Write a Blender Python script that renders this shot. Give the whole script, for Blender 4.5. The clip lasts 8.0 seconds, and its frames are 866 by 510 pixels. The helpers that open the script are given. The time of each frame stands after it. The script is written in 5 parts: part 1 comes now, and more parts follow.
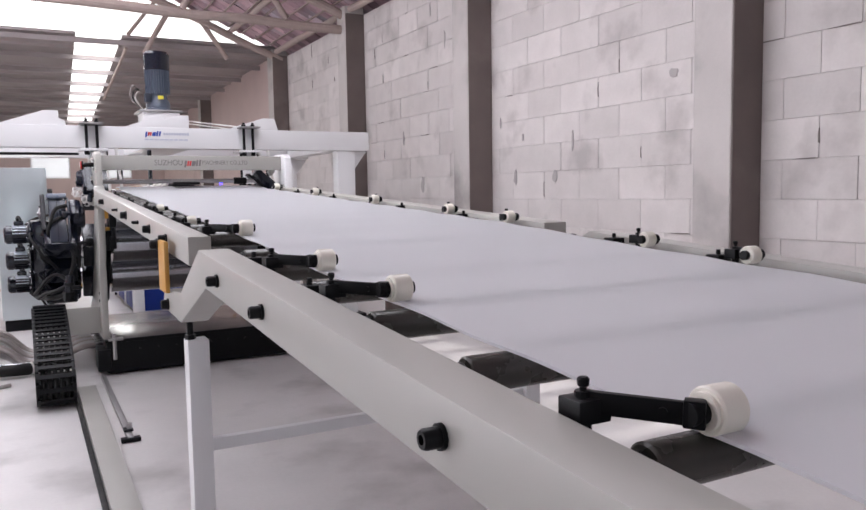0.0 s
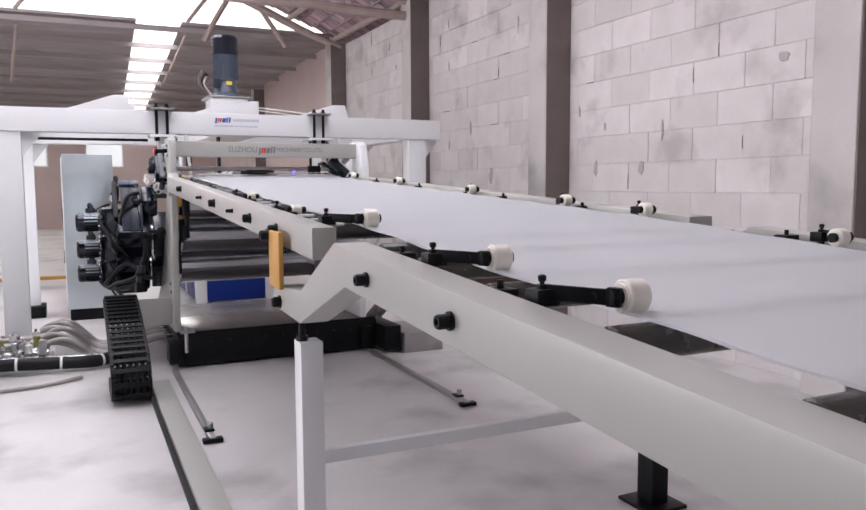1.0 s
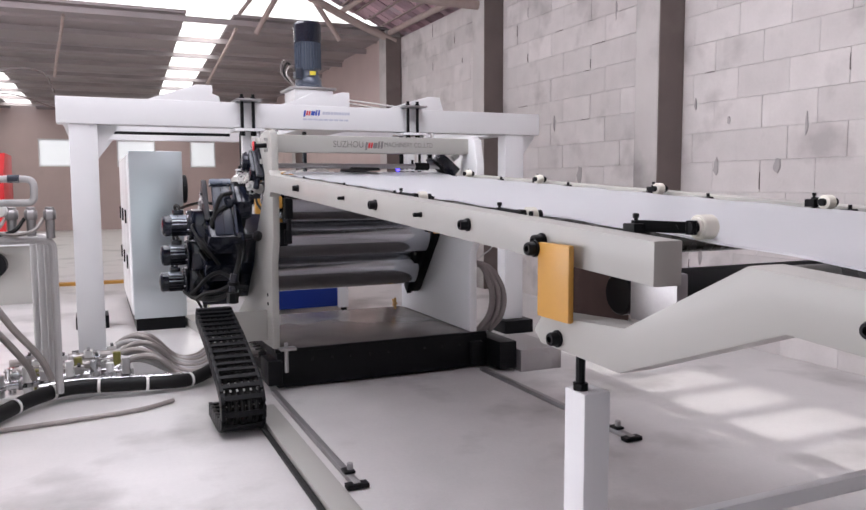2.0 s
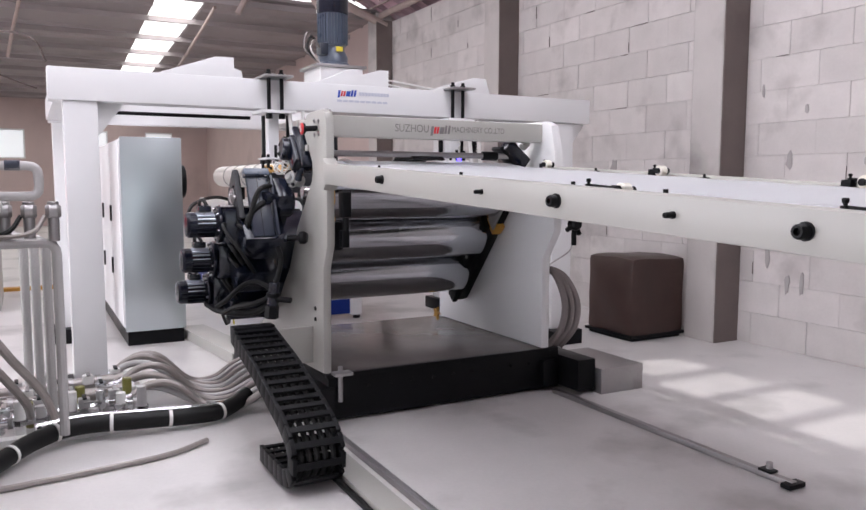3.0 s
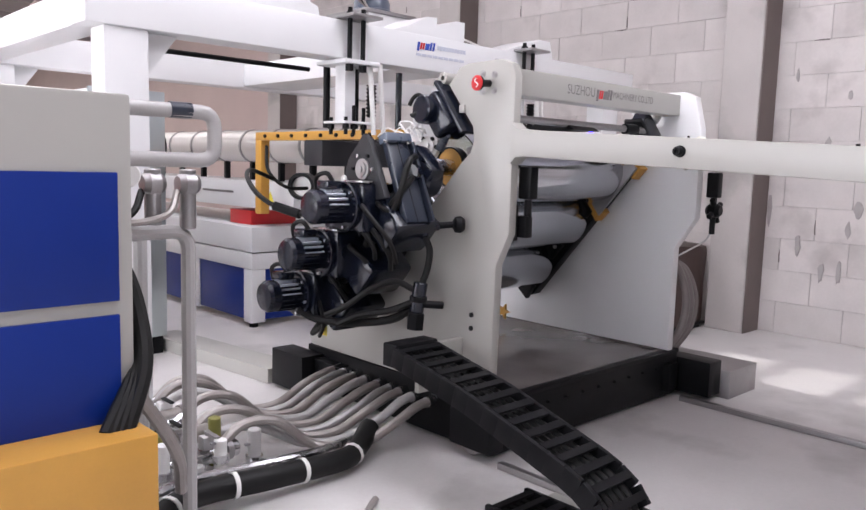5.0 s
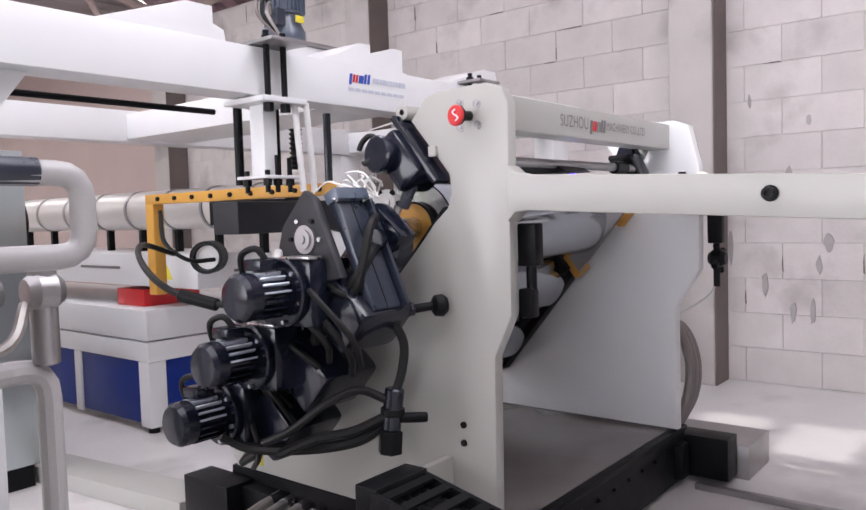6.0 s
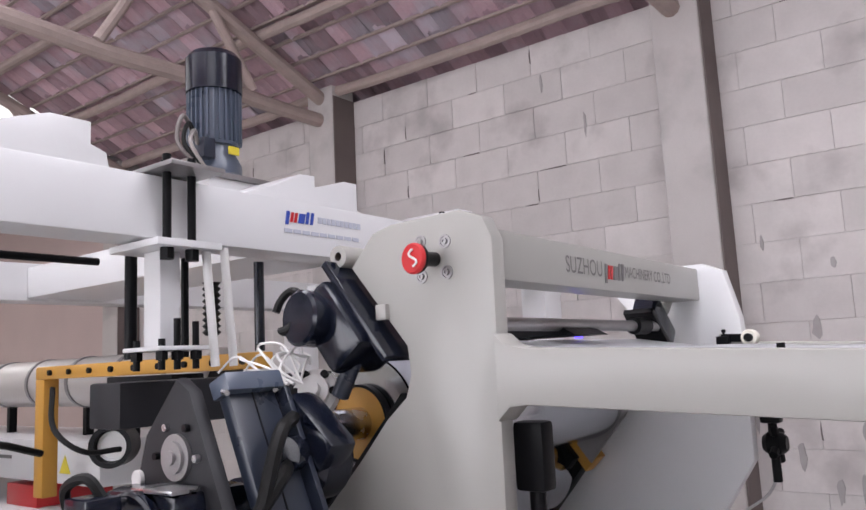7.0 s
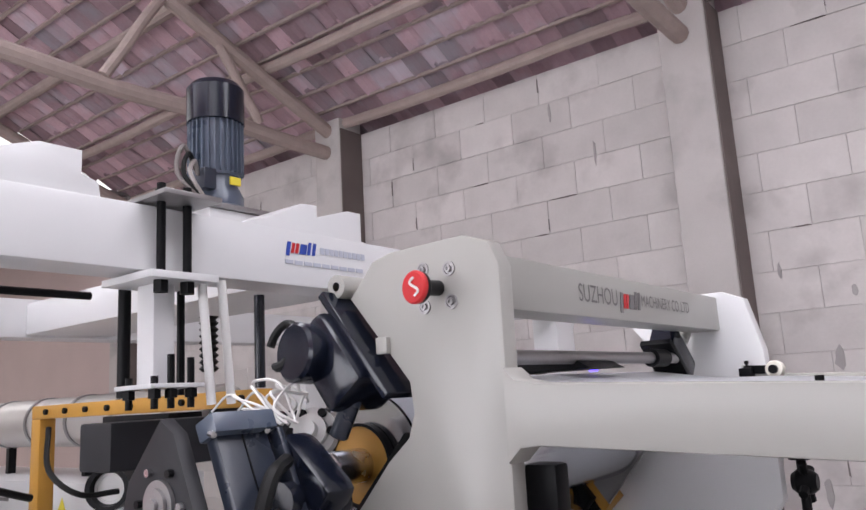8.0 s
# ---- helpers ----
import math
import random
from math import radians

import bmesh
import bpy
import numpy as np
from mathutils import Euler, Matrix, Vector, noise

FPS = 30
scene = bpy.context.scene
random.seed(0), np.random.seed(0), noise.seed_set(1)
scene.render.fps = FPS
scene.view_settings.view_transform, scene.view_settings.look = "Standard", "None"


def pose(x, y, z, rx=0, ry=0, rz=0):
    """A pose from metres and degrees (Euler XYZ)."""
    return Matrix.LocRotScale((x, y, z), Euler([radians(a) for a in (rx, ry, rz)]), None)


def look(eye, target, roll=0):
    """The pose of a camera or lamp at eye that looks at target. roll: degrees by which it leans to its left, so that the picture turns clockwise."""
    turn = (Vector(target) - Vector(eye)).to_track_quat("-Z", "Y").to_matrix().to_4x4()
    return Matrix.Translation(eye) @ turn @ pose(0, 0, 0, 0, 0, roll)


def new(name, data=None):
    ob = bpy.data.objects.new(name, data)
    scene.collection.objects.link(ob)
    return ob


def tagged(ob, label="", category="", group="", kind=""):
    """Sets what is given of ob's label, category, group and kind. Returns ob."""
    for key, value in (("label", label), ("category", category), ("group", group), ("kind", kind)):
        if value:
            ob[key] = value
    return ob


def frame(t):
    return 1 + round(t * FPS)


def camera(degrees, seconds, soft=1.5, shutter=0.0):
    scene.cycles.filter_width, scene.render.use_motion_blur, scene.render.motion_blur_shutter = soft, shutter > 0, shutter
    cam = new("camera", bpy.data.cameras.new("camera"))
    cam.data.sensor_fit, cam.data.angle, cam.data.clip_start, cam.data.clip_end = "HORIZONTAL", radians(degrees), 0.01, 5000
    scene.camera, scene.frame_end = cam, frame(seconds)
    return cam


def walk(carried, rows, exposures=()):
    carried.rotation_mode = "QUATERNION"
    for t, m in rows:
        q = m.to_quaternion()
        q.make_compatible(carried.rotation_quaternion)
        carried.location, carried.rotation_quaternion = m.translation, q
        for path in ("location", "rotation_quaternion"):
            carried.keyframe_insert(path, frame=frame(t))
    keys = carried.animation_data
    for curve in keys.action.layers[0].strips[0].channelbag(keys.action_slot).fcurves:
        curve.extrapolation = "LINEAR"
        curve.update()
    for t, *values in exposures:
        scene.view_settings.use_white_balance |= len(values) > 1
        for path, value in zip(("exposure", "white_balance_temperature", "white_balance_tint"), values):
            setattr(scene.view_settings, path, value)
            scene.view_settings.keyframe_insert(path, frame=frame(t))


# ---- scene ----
cam = camera(59.1, 8.0)
PATH = [
    (0, (0.386, 0.623, 1.602), (1.323, 2.383, 1.436), -0.9),
    (0.5, (0.334, 0.743, 1.605), (1.243, 2.516, 1.43), -0.3),
    (1, (0.207, 1.115, 1.587), (1.051, 2.918, 1.403), -0.3),
    (1.5, (-0.017, 1.669, 1.577), (0.725, 3.516, 1.379), 0.2),
    (1.7, (-0.125, 1.871, 1.587), (0.639, 3.709, 1.396), 0.0),
    (2.8, (-0.639, 3.12, 1.541), (0.279, 4.887, 1.36), -0.1),
    (3, (-0.697, 3.411, 1.555), (0.24, 5.167, 1.363), 0.1),
    (3.5, (-0.963, 3.98, 1.531), (-0.025, 5.736, 1.336), 0.5),
    (4, (-1.271, 4.52, 1.503), (-0.351, 6.284, 1.301), 0.4),
    (4.2, (-1.462, 4.671, 1.501), (-0.521, 6.425, 1.302), 0.5),
    (5.3, (-1.879, 5.785, 1.473), (-0.399, 7.11, 1.243), 1.0),
    (5.5, (-1.7, 5.973, 1.489), (-0.194, 7.272, 1.273), -0.0),
    (5.7, (-1.54, 6.176, 1.499), (-0.007, 7.446, 1.307), -0.7),
    (6, (-1.348, 6.401, 1.536), (0.211, 7.649, 1.426), -1.7),
    (6.2, (-1.164, 6.547, 1.553), (0.407, 7.784, 1.542), -2.5),
    (6.5, (-0.802, 6.665, 1.61), (0.72, 7.958, 1.713), -2.7),
    (6.7, (-0.671, 6.771, 1.614), (0.866, 8.038, 1.795), -2.5),
    (7, (-0.542, 6.939, 1.638), (1.043, 8.126, 1.915), -2.8),
    (7.5, (-0.452, 7.013, 1.644), (1.128, 8.189, 1.992), -3.2),
    (8, (-0.433, 6.999, 1.643), (1.127, 8.197, 2.008), -3.3),
]
walk(cam, [(t, look(eye, target, roll)) for t, eye, target, roll in PATH], exposures=[(0, -0.74), (0.8, -0.73), (1.5, -0.78), (3, -0.74), (4.2, -0.67), (5.5, -0.56), (6, -0.6), (6.5, -0.74), (7, -0.94), (8, -0.95)])

# ---- light ----
world = bpy.data.worlds.new("sky")
scene.world = world
world.use_nodes = True
wn = world.node_tree
sky = wn.nodes.new("ShaderNodeTexSky")
sky.sky_type, sky.sun_disc = "NISHITA", False
sky.sun_elevation, sky.sun_rotation = radians(62), radians(-83)
wn.nodes["Background"].inputs[1].default_value = 0.15
wn.links.new(sky.outputs[0], wn.nodes["Background"].inputs[0])

sun = new("sun", bpy.data.lights.new("sun", "SUN"))
sun.data.energy, sun.data.angle, sun.data.color = 2.8, radians(1.0), (1, 0.97, 0.95)
sun.matrix_world = look((0, 0, 20), (10.4, -1.2, 0))


def area(name, m, w, h, power, color=(1, 1, 1)):
    lamp = new(name, bpy.data.lights.new(name, "AREA"))
    lamp.data.shape, lamp.data.size, lamp.data.size_y = "RECTANGLE", w, h
    lamp.data.energy, lamp.data.color = power, color
    lamp.matrix_world = m
    return lamp


# added fill lamps at the near hall's unseen roof openings, gate and west side
area("roof_fill_west", pose(-2.6, 9.0, 5.85, 0, -20, 0), 2.4, 11, 310, (0.93, 0.92, 1.0))
area("roof_fill_east", pose(0.25, 9.5, 6.4, 0, 12, 0), 1.3, 11, 560, (0.93, 0.92, 1.0))
area("roof_fill_front", pose(2.2, 5.6, 5.6, 0, 21, 0), 1.5, 4.6, 260, (0.93, 0.92, 1.0))
area("gate_fill", pose(0.0, -5.7, 2.2, 90, 0, 0), 6, 3.8, 130, (0.93, 0.93, 1))
area("window_daylight", pose(-6.5, 9.0, 1.95, 90, 0, -90), 10.4, 2.8, 830, (0.92, 0.92, 1.0))
# daylight that enters by the roof lights of the far hall
area("far_roof_light", pose(2.08, 24.5, 4.50, -1.06, 0, -2), 0.8, 15, 320, (1, 0.985, 0.97))
area("far_roof_light", pose(-2.63, 24.5, 4.50, -1.06, 0, -2), 0.8, 15, 320, (1, 0.985, 0.97))

# ---- materials ----
def material(name, colour, rough=0.5, metal=0.0, spread=0.06, scale=6.0, bump=0.0, fine=120.0, stain=None, stain_at=0.6, per_object=0.0, coat=0.0, emit=None, spec=0.5, vary=0.12):
    """Colour with broad variation, a fine grain, optional blotches of a second colour, and relief."""
    m = bpy.data.materials.new(name)
    m.use_nodes = True
    t = m.node_tree
    b = t.nodes["Principled BSDF"]
    b.inputs["Roughness"].default_value, b.inputs["Metallic"].default_value = rough, metal
    b.inputs["Coat Weight"].default_value, b.inputs["Specular IOR Level"].default_value = coat, spec
    pos = t.nodes.new("ShaderNodeNewGeometry")
    big, small = t.nodes.new("ShaderNodeTexNoise"), t.nodes.new("ShaderNodeTexNoise")
    big.inputs["Scale"].default_value, big.inputs["Detail"].default_value = scale, 6
    small.inputs["Scale"].default_value, small.inputs["Detail"].default_value = fine, 3
    for n in (big, small):
        t.links.new(pos.outputs["Position"], n.inputs["Vector"])
    mix = t.nodes.new("ShaderNodeMixRGB")
    mix.inputs[1].default_value = (*[c * (1 - spread) for c in colour], 1)
    mix.inputs[2].default_value = (*[min(1, c * (1 + spread)) for c in colour], 1)
    add = t.nodes.new("ShaderNodeMath")
    add.operation = "MULTIPLY_ADD"
    add.inputs[1].default_value, add.inputs[2].default_value = 0.35, 0.0
    t.links.new(small.outputs["Fac"], add.inputs[0])
    t.links.new(big.outputs["Fac"], add.inputs[2])
    t.links.new(add.outputs[0], mix.inputs[0])
    out = mix.outputs[0]
    if stain:
        ramp = t.nodes.new("ShaderNodeValToRGB")
        ramp.color_ramp.elements[0].position, ramp.color_ramp.elements[1].position = stain_at, min(1, stain_at + 0.16)
        blot = t.nodes.new("ShaderNodeTexNoise")
        blot.inputs["Scale"].default_value, blot.inputs["Detail"].default_value = scale * 0.45, 8
        t.links.new(pos.outputs["Position"], blot.inputs["Vector"])
        t.links.new(blot.outputs["Fac"], ramp.inputs[0])
        over = t.nodes.new("ShaderNodeMixRGB")
        over.inputs[2].default_value = (*stain, 1)
        t.links.new(ramp.outputs[0], over.inputs[0])
        t.links.new(out, over.inputs[1])
        out = over.outputs[0]
    if per_object:
        info, hsv, ran = t.nodes.new("ShaderNodeObjectInfo"), t.nodes.new("ShaderNodeHueSaturation"), t.nodes.new("ShaderNodeMapRange")
        isl = t.nodes.new("ShaderNodeNewGeometry")
        both = t.nodes.new("ShaderNodeMath")
        both.operation = "ADD"
        t.links.new(info.outputs["Random"], both.inputs[0])
        t.links.new(isl.outputs["Random Per Island"], both.inputs[1])
        frac = t.nodes.new("ShaderNodeMath")
        frac.operation = "FRACT"
        t.links.new(both.outputs[0], frac.inputs[0])
        ran.inputs["To Min"].default_value, ran.inputs["To Max"].default_value = 1 - per_object, 1 + per_object
        t.links.new(frac.outputs[0], ran.inputs[0])
        t.links.new(ran.outputs[0], hsv.inputs["Value"])
        t.links.new(out, hsv.inputs["Color"])
        out = hsv.outputs[0]
    t.links.new(out, b.inputs["Base Color"])
    rr = t.nodes.new("ShaderNodeMapRange")
    rr.inputs["To Min"].default_value, rr.inputs["To Max"].default_value = max(0.02, rough - vary), min(1, rough + vary)
    t.links.new(big.outputs["Fac"], rr.inputs[0])
    t.links.new(rr.outputs[0], b.inputs["Roughness"])
    if bump:
        bm_ = t.nodes.new("ShaderNodeBump")
        bm_.inputs["Strength"].default_value, bm_.inputs["Distance"].default_value = 0.6, bump
        t.links.new(add.outputs[0], bm_.inputs["Height"])
        t.links.new(bm_.outputs[0], b.inputs["Normal"])
    if emit:
        b.inputs["Emission Color"].default_value, b.inputs["Emission Strength"].default_value = (*emit[:3], 1), emit[3]
    return m


CONCRETE = material("concrete_floor", (0.57, 0.55, 0.54), 0.36, spread=0.16, scale=2.4, bump=0.003, fine=40, stain=(0.36, 0.345, 0.337), stain_at=0.53)
BLOCK = material("aerated_block", (0.58, 0.545, 0.53), 0.95, spread=0.13, scale=4.2, bump=0.006, fine=38, stain=(0.43, 0.40, 0.39), stain_at=0.55, per_object=0.08)
MORTAR = material("mortar", (0.62, 0.585, 0.57), 0.95, spread=0.12, scale=3.5, bump=0.004, stain=(0.36, 0.335, 0.32), stain_at=0.57)
PILLAR = material("cast_concrete", (0.47, 0.44, 0.425), 0.9, spread=0.18, scale=2.2, bump=0.004, stain=(0.27, 0.25, 0.24), stain_at=0.52)
PLASTER = material("far_plaster", (0.50, 0.395, 0.375), 0.9, spread=0.12, scale=1.5, stain=(0.42, 0.335, 0.315))
TILE = material("clay_roof_tile", (0.43, 0.30, 0.335), 0.9, spread=0.25, scale=4, bump=0.006, fine=40, stain=(0.46, 0.41, 0.46), stain_at=0.5, per_object=0.4)
TIMBER = material("weathered_timber", (0.36, 0.29, 0.265), 0.85, spread=0.22, scale=7, bump=0.003, fine=70)
SHEETING = material("grey_roof_sheeting", (0.30, 0.265, 0.265), 0.7, spread=0.15, scale=1.2, stain=(0.22, 0.20, 0.20))
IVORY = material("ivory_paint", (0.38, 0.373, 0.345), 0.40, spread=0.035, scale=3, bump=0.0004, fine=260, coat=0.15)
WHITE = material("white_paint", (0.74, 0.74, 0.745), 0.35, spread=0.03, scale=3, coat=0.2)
BLACK = material("black_paint", (0.006, 0.006, 0.007), 0.40, spread=0.4, scale=9, bump=0.001, spec=0.14)
NAVY = material("blue_black_enamel", (0.006, 0.008, 0.016), 0.17, spread=0.5, scale=12, bump=0.0006, coat=0.0, spec=0.5)
GREYBLUE = material("grey_blue_enamel", (0.085, 0.105, 0.145), 0.30, spread=0.12, scale=9, coat=0.3)
RUBBER = material("black_rubber", (0.008, 0.008, 0.008), 0.5, spread=0.3, scale=20, spec=0.25)
ROLLER = material("rubber_roller", (0.045, 0.043, 0.037), 0.27, spread=0.25, scale=14)
STEEL = material("bright_steel", (0.62, 0.62, 0.63), 0.25, metal=1.0, spread=0.1, scale=8)
DULL = material("dull_steel", (0.35, 0.34, 0.34), 0.42, metal=0.9, spread=0.2, scale=5, stain=(0.22, 0.2, 0.19))
JOINT = material("open_joint", (0.16, 0.14, 0.13), 0.95, spread=0.3, scale=30)
FLANKSHADE = material("column_flank_shade", (0.135, 0.108, 0.10), 0.75, spread=0.3, scale=3, bump=0.002, stain=(0.20, 0.165, 0.155), stain_at=0.56)
SMEAR = material("mortar_smear", (0.36, 0.335, 0.33), 0.95, spread=0.15, scale=14, bump=0.003)
DECK = material("grey_deck", (0.20, 0.18, 0.17), 0.20, spread=0.2, scale=4, stain=(0.13, 0.115, 0.11))
CHROME = material("polished_roll", (0.50, 0.515, 0.545), 0.13, metal=1.0, spread=0.03, scale=2)
STAINLESS = material("brushed_stainless", (0.52, 0.57, 0.59), 0.28, metal=0.9, spread=0.015, scale=0.6, fine=300, vary=0.03)
SHEET = material("plastic_sheet", (0.82, 0.84, 0.85), 0.34, spread=0.0, scale=1.2, vary=0.02)
# the thin white sheet lets part of the daylight through
_t = SHEET.node_tree
_tr, _mx = _t.nodes.new("ShaderNodeBsdfTranslucent"), _t.nodes.new("ShaderNodeMixShader")
_tr.inputs[0].default_value, _mx.inputs[0].default_value = (0.92, 0.91, 0.93, 1), 0.58
_t.links.new(_t.nodes["Principled BSDF"].outputs[0], _mx.inputs[1])
_t.links.new(_tr.outputs[0], _mx.inputs[2])
_t.links.new(_mx.outputs[0], _t.nodes["Material Output"].inputs[0])
BARREL = material("pale_barrel_cover", (0.66, 0.63, 0.60), 0.36, metal=0.25, spread=0.06, scale=3)
NYLON = material("nylon_wheel", (0.80, 0.77, 0.68), 0.45, spread=0.05, scale=20)
ROYAL = material("royal_blue_paint", (0.002, 0.021, 0.19), 0.42, spread=0.1, scale=4, coat=0.04, spec=0.3)
OCHRE = material("ochre_paint", (0.52, 0.27, 0.048), 0.45, spread=0.1, scale=8, coat=0.1)
RED = material("red_plastic", (0.55, 0.02, 0.025), 0.35, spread=0.08, scale=10)
BROWN = material("brown_tarpaulin", (0.048, 0.028, 0.024), 0.36, spread=0.3, scale=5, bump=0.004, spec=0.3)
GREYRUBBER = material("grey_brown_rubber", (0.17, 0.145, 0.14), 0.45, spread=0.2, scale=12)
HOSE = material("grey_hose", (0.30, 0.275, 0.26), 0.38, metal=0.45, spread=0.2, scale=15)
PALE = material("pale_tube", (0.78, 0.77, 0.75), 0.35, spread=0.06)
BRASS = material("brass", (0.50, 0.40, 0.22), 0.3, metal=1.0, spread=0.1)
GREYPIPE = material("grey_pipe_paint", (0.40, 0.39, 0.385), 0.38, spread=0.12, scale=6)
GRAPHITE = material("graphite_plate", (0.022, 0.022, 0.025), 0.5, spread=0.25, scale=9, spec=0.3)
SLATE = material("slate_blue_enamel", (0.022, 0.028, 0.044), 0.3, spread=0.2, scale=9, coat=0.1)
FIN_GLINT = material("fin_highlight", (0.62, 0.66, 0.72), 0.3, metal=0.5, spread=0.1, scale=9)
OLIVE = material("olive_fitting", (0.20, 0.19, 0.05), 0.4, spread=0.1)
TEXT = material("print_grey", (0.17, 0.16, 0.16), 0.6)
TEXTBLUE = material("print_blue", (0.03, 0.07, 0.38), 0.5)
TEXTPALE = material("print_pale", (0.50, 0.52, 0.60), 0.6)
YELLOW = material("yellow_label", (0.72, 0.60, 0.05), 0.5)
LED = material("lit_blue_lamp", (0.1, 0.1, 0.9), 0.3, emit=(0.10, 0.06, 1.0, 6.0))
SKYCARD = material("overcast_sky", (0.9, 0.9, 0.9), 0.9, emit=(1.0, 0.985, 0.99, 1.5))
GLOWPANE = material("glowing_pane", (0.85, 0.87, 0.9), 0.4, emit=(0.92, 0.96, 1.0, 0.8))

# ---- building helpers ----
ORIGIN = {}


def thing(name, base, label, category, group="", kind=""):
    ob = new(name)
    ob.location = base
    ob.empty_display_size = 0.1
    ORIGIN[ob] = Vector(base)
    return tagged(ob, label, category, group, kind)


def mesh_of(name, bm, mat, smooth=35):
    bmesh.ops.recalc_face_normals(bm, faces=bm.faces)
    me = bpy.data.meshes.new(name)
    bm.to_mesh(me)
    bm.free()
    for m in mat if isinstance(mat, (list, tuple)) else [mat]:
        me.materials.append(m)
    if smooth:
        me.polygons.foreach_set("use_smooth", [True] * len(me.polygons))
        me.set_sharp_from_angle(angle=radians(smooth))
    return me


def part(name, bm, mat, parent, label="", smooth=35):
    """One mesh, given in world metres, as a part of a thing or of a part."""
    o = ORIGIN[parent]
    me = mesh_of(name, bm, mat, smooth)
    me.transform(Matrix.Translation(-o))
    ob = new(name, me)
    ob.parent = parent
    ORIGIN[ob] = o
    return tagged(ob, label)


def solo(name, bm, mat, label, category="", group="", kind="", smooth=35):
    """One mesh that is a thing by itself, its origin at the middle of its foot."""
    me = mesh_of(name, bm, mat, smooth)
    co = np.array([v.co for v in me.vertices])
    o = Vector(((co[:, 0].min() + co[:, 0].max()) / 2, (co[:, 1].min() + co[:, 1].max()) / 2, co[:, 2].min()))
    me.transform(Matrix.Translation(-o))
    ob = new(name, me)
    ob.location = o
    ORIGIN[ob] = o
    return tagged(ob, label, category, group, kind)


def box(bm, lo, hi, bev=0.0, m=None, mat=0):
    g = bmesh.ops.create_cube(bm, size=1.0)
    vs = g["verts"]
    lo, hi = Vector(lo), Vector(hi)
    for v in vs:
        v.co = Vector([(lo[i] + hi[i]) / 2 + v.co[i] * (hi[i] - lo[i]) for i in range(3)])
    fs = {f for v in vs for f in v.link_faces}
    for f in fs:
        f.material_index = mat
    if bev:
        es = list({e for v in vs for e in v.link_edges})
        r = bmesh.ops.bevel(bm, geom=es, offset=bev, segments=2, profile=0.6, affect="EDGES")
        vs = list({v for f in r["faces"] for v in f.verts} | {v for v in vs if v.is_valid})
    if m is not None:
        bmesh.ops.transform(bm, matrix=m, verts=vs)
    return bm


def B(*args, **kw):
    return box(bmesh.new(), *args, **kw)


def lathe(bm, p, axis, profile, seg=20, mat=0):
    """A turned body: profile rows (distance along the axis, radius) from p."""
    p, axis = Vector(p), Vector(axis).normalized()
    q = axis.to_track_quat("Z", "Y").to_matrix()
    rings = []
    for h, r in profile:
        if r < 1e-6:
            rings.append([bm.verts.new(p + axis * h)])
        else:
            rings.append([bm.verts.new(p + q @ Vector((r * math.cos(2 * math.pi * i / seg), r * math.sin(2 * math.pi * i / seg), h))) for i in range(seg)])
    for a, b in zip(rings, rings[1:]):
        for i in range(seg):
            j = (i + 1) % seg
            if len(a) == 1 and len(b) == 1:
                continue
            if len(a) == 1:
                f = bm.faces.new((a[0], b[j], b[i]))
            elif len(b) == 1:
                f = bm.faces.new((a[i], a[j], b[0]))
            else:
                f = bm.faces.new((a[i], a[j], b[j], b[i]))
            f.material_index = mat
    return bm


def cyl(bm, p0, p1, r, seg=20, c=0.0, mat=0):
    """A capped rod from p0 to p1 with chamfer c."""
    p0, p1 = Vector(p0), Vector(p1)
    n = (p1 - p0).length
    prof = [(0, 0), (0, r - c), (c, r), (n - c, r), (n, r - c), (n, 0)] if c else [(0, 0), (0, r), (n, r), (n, 0)]
    return lathe(bm, p0, p1 - p0, prof, seg, mat)


def C(p0, p1, r, seg=20, c=0.0):
    return cyl(bmesh.new(), p0, p1, r, seg, c)


def prism(bm, pts, a, b, axis="x", bev=0.0, mat=0):
    """A plate: an outline in the two other axes, from a to b along the axis."""
    def at(u, v, w):
        return {"x": (w, u, v), "y": (u, w, v), "z": (u, v, w)}[axis]
    v0 = [bm.verts.new(at(u, v, a)) for u, v in pts]
    v1 = [bm.verts.new(at(u, v, b)) for u, v in pts]
    fs = [bm.faces.new(v0), bm.faces.new(v1[::-1])]
    n = len(pts)
    for i in range(n):
        fs.append(bm.faces.new((v0[i], v0[(i + 1) % n], v1[(i + 1) % n], v1[i])))
    for f in fs:
        f.material_index = mat
    bmesh.ops.recalc_face_normals(bm, faces=fs)
    if bev:
        es = list({e for f in fs[:2] for e in f.edges})
        bmesh.ops.bevel(bm, geom=es, offset=bev, segments=2, profile=0.6, affect="EDGES")
    return bm


def P(*args, **kw):
    return prism(bmesh.new(), *args, **kw)


def smooth_line(pts, n=6):
    pts = [Vector(p) for p in pts]
    ext = [2 * pts[0] - pts[1], *pts, 2 * pts[-1] - pts[-2]]
    out = []
    for i in range(1, len(ext) - 2):
        a, b, c, d = ext[i - 1:i + 3]
        for k in range(n):
            s = k / n
            out.append(0.5 * (2 * b + (c - a) * s + (2 * a - 5 * b + 4 * c - d) * s * s + (3 * b - a - 3 * c + d) * s ** 3))
    return out + [pts[-1]]


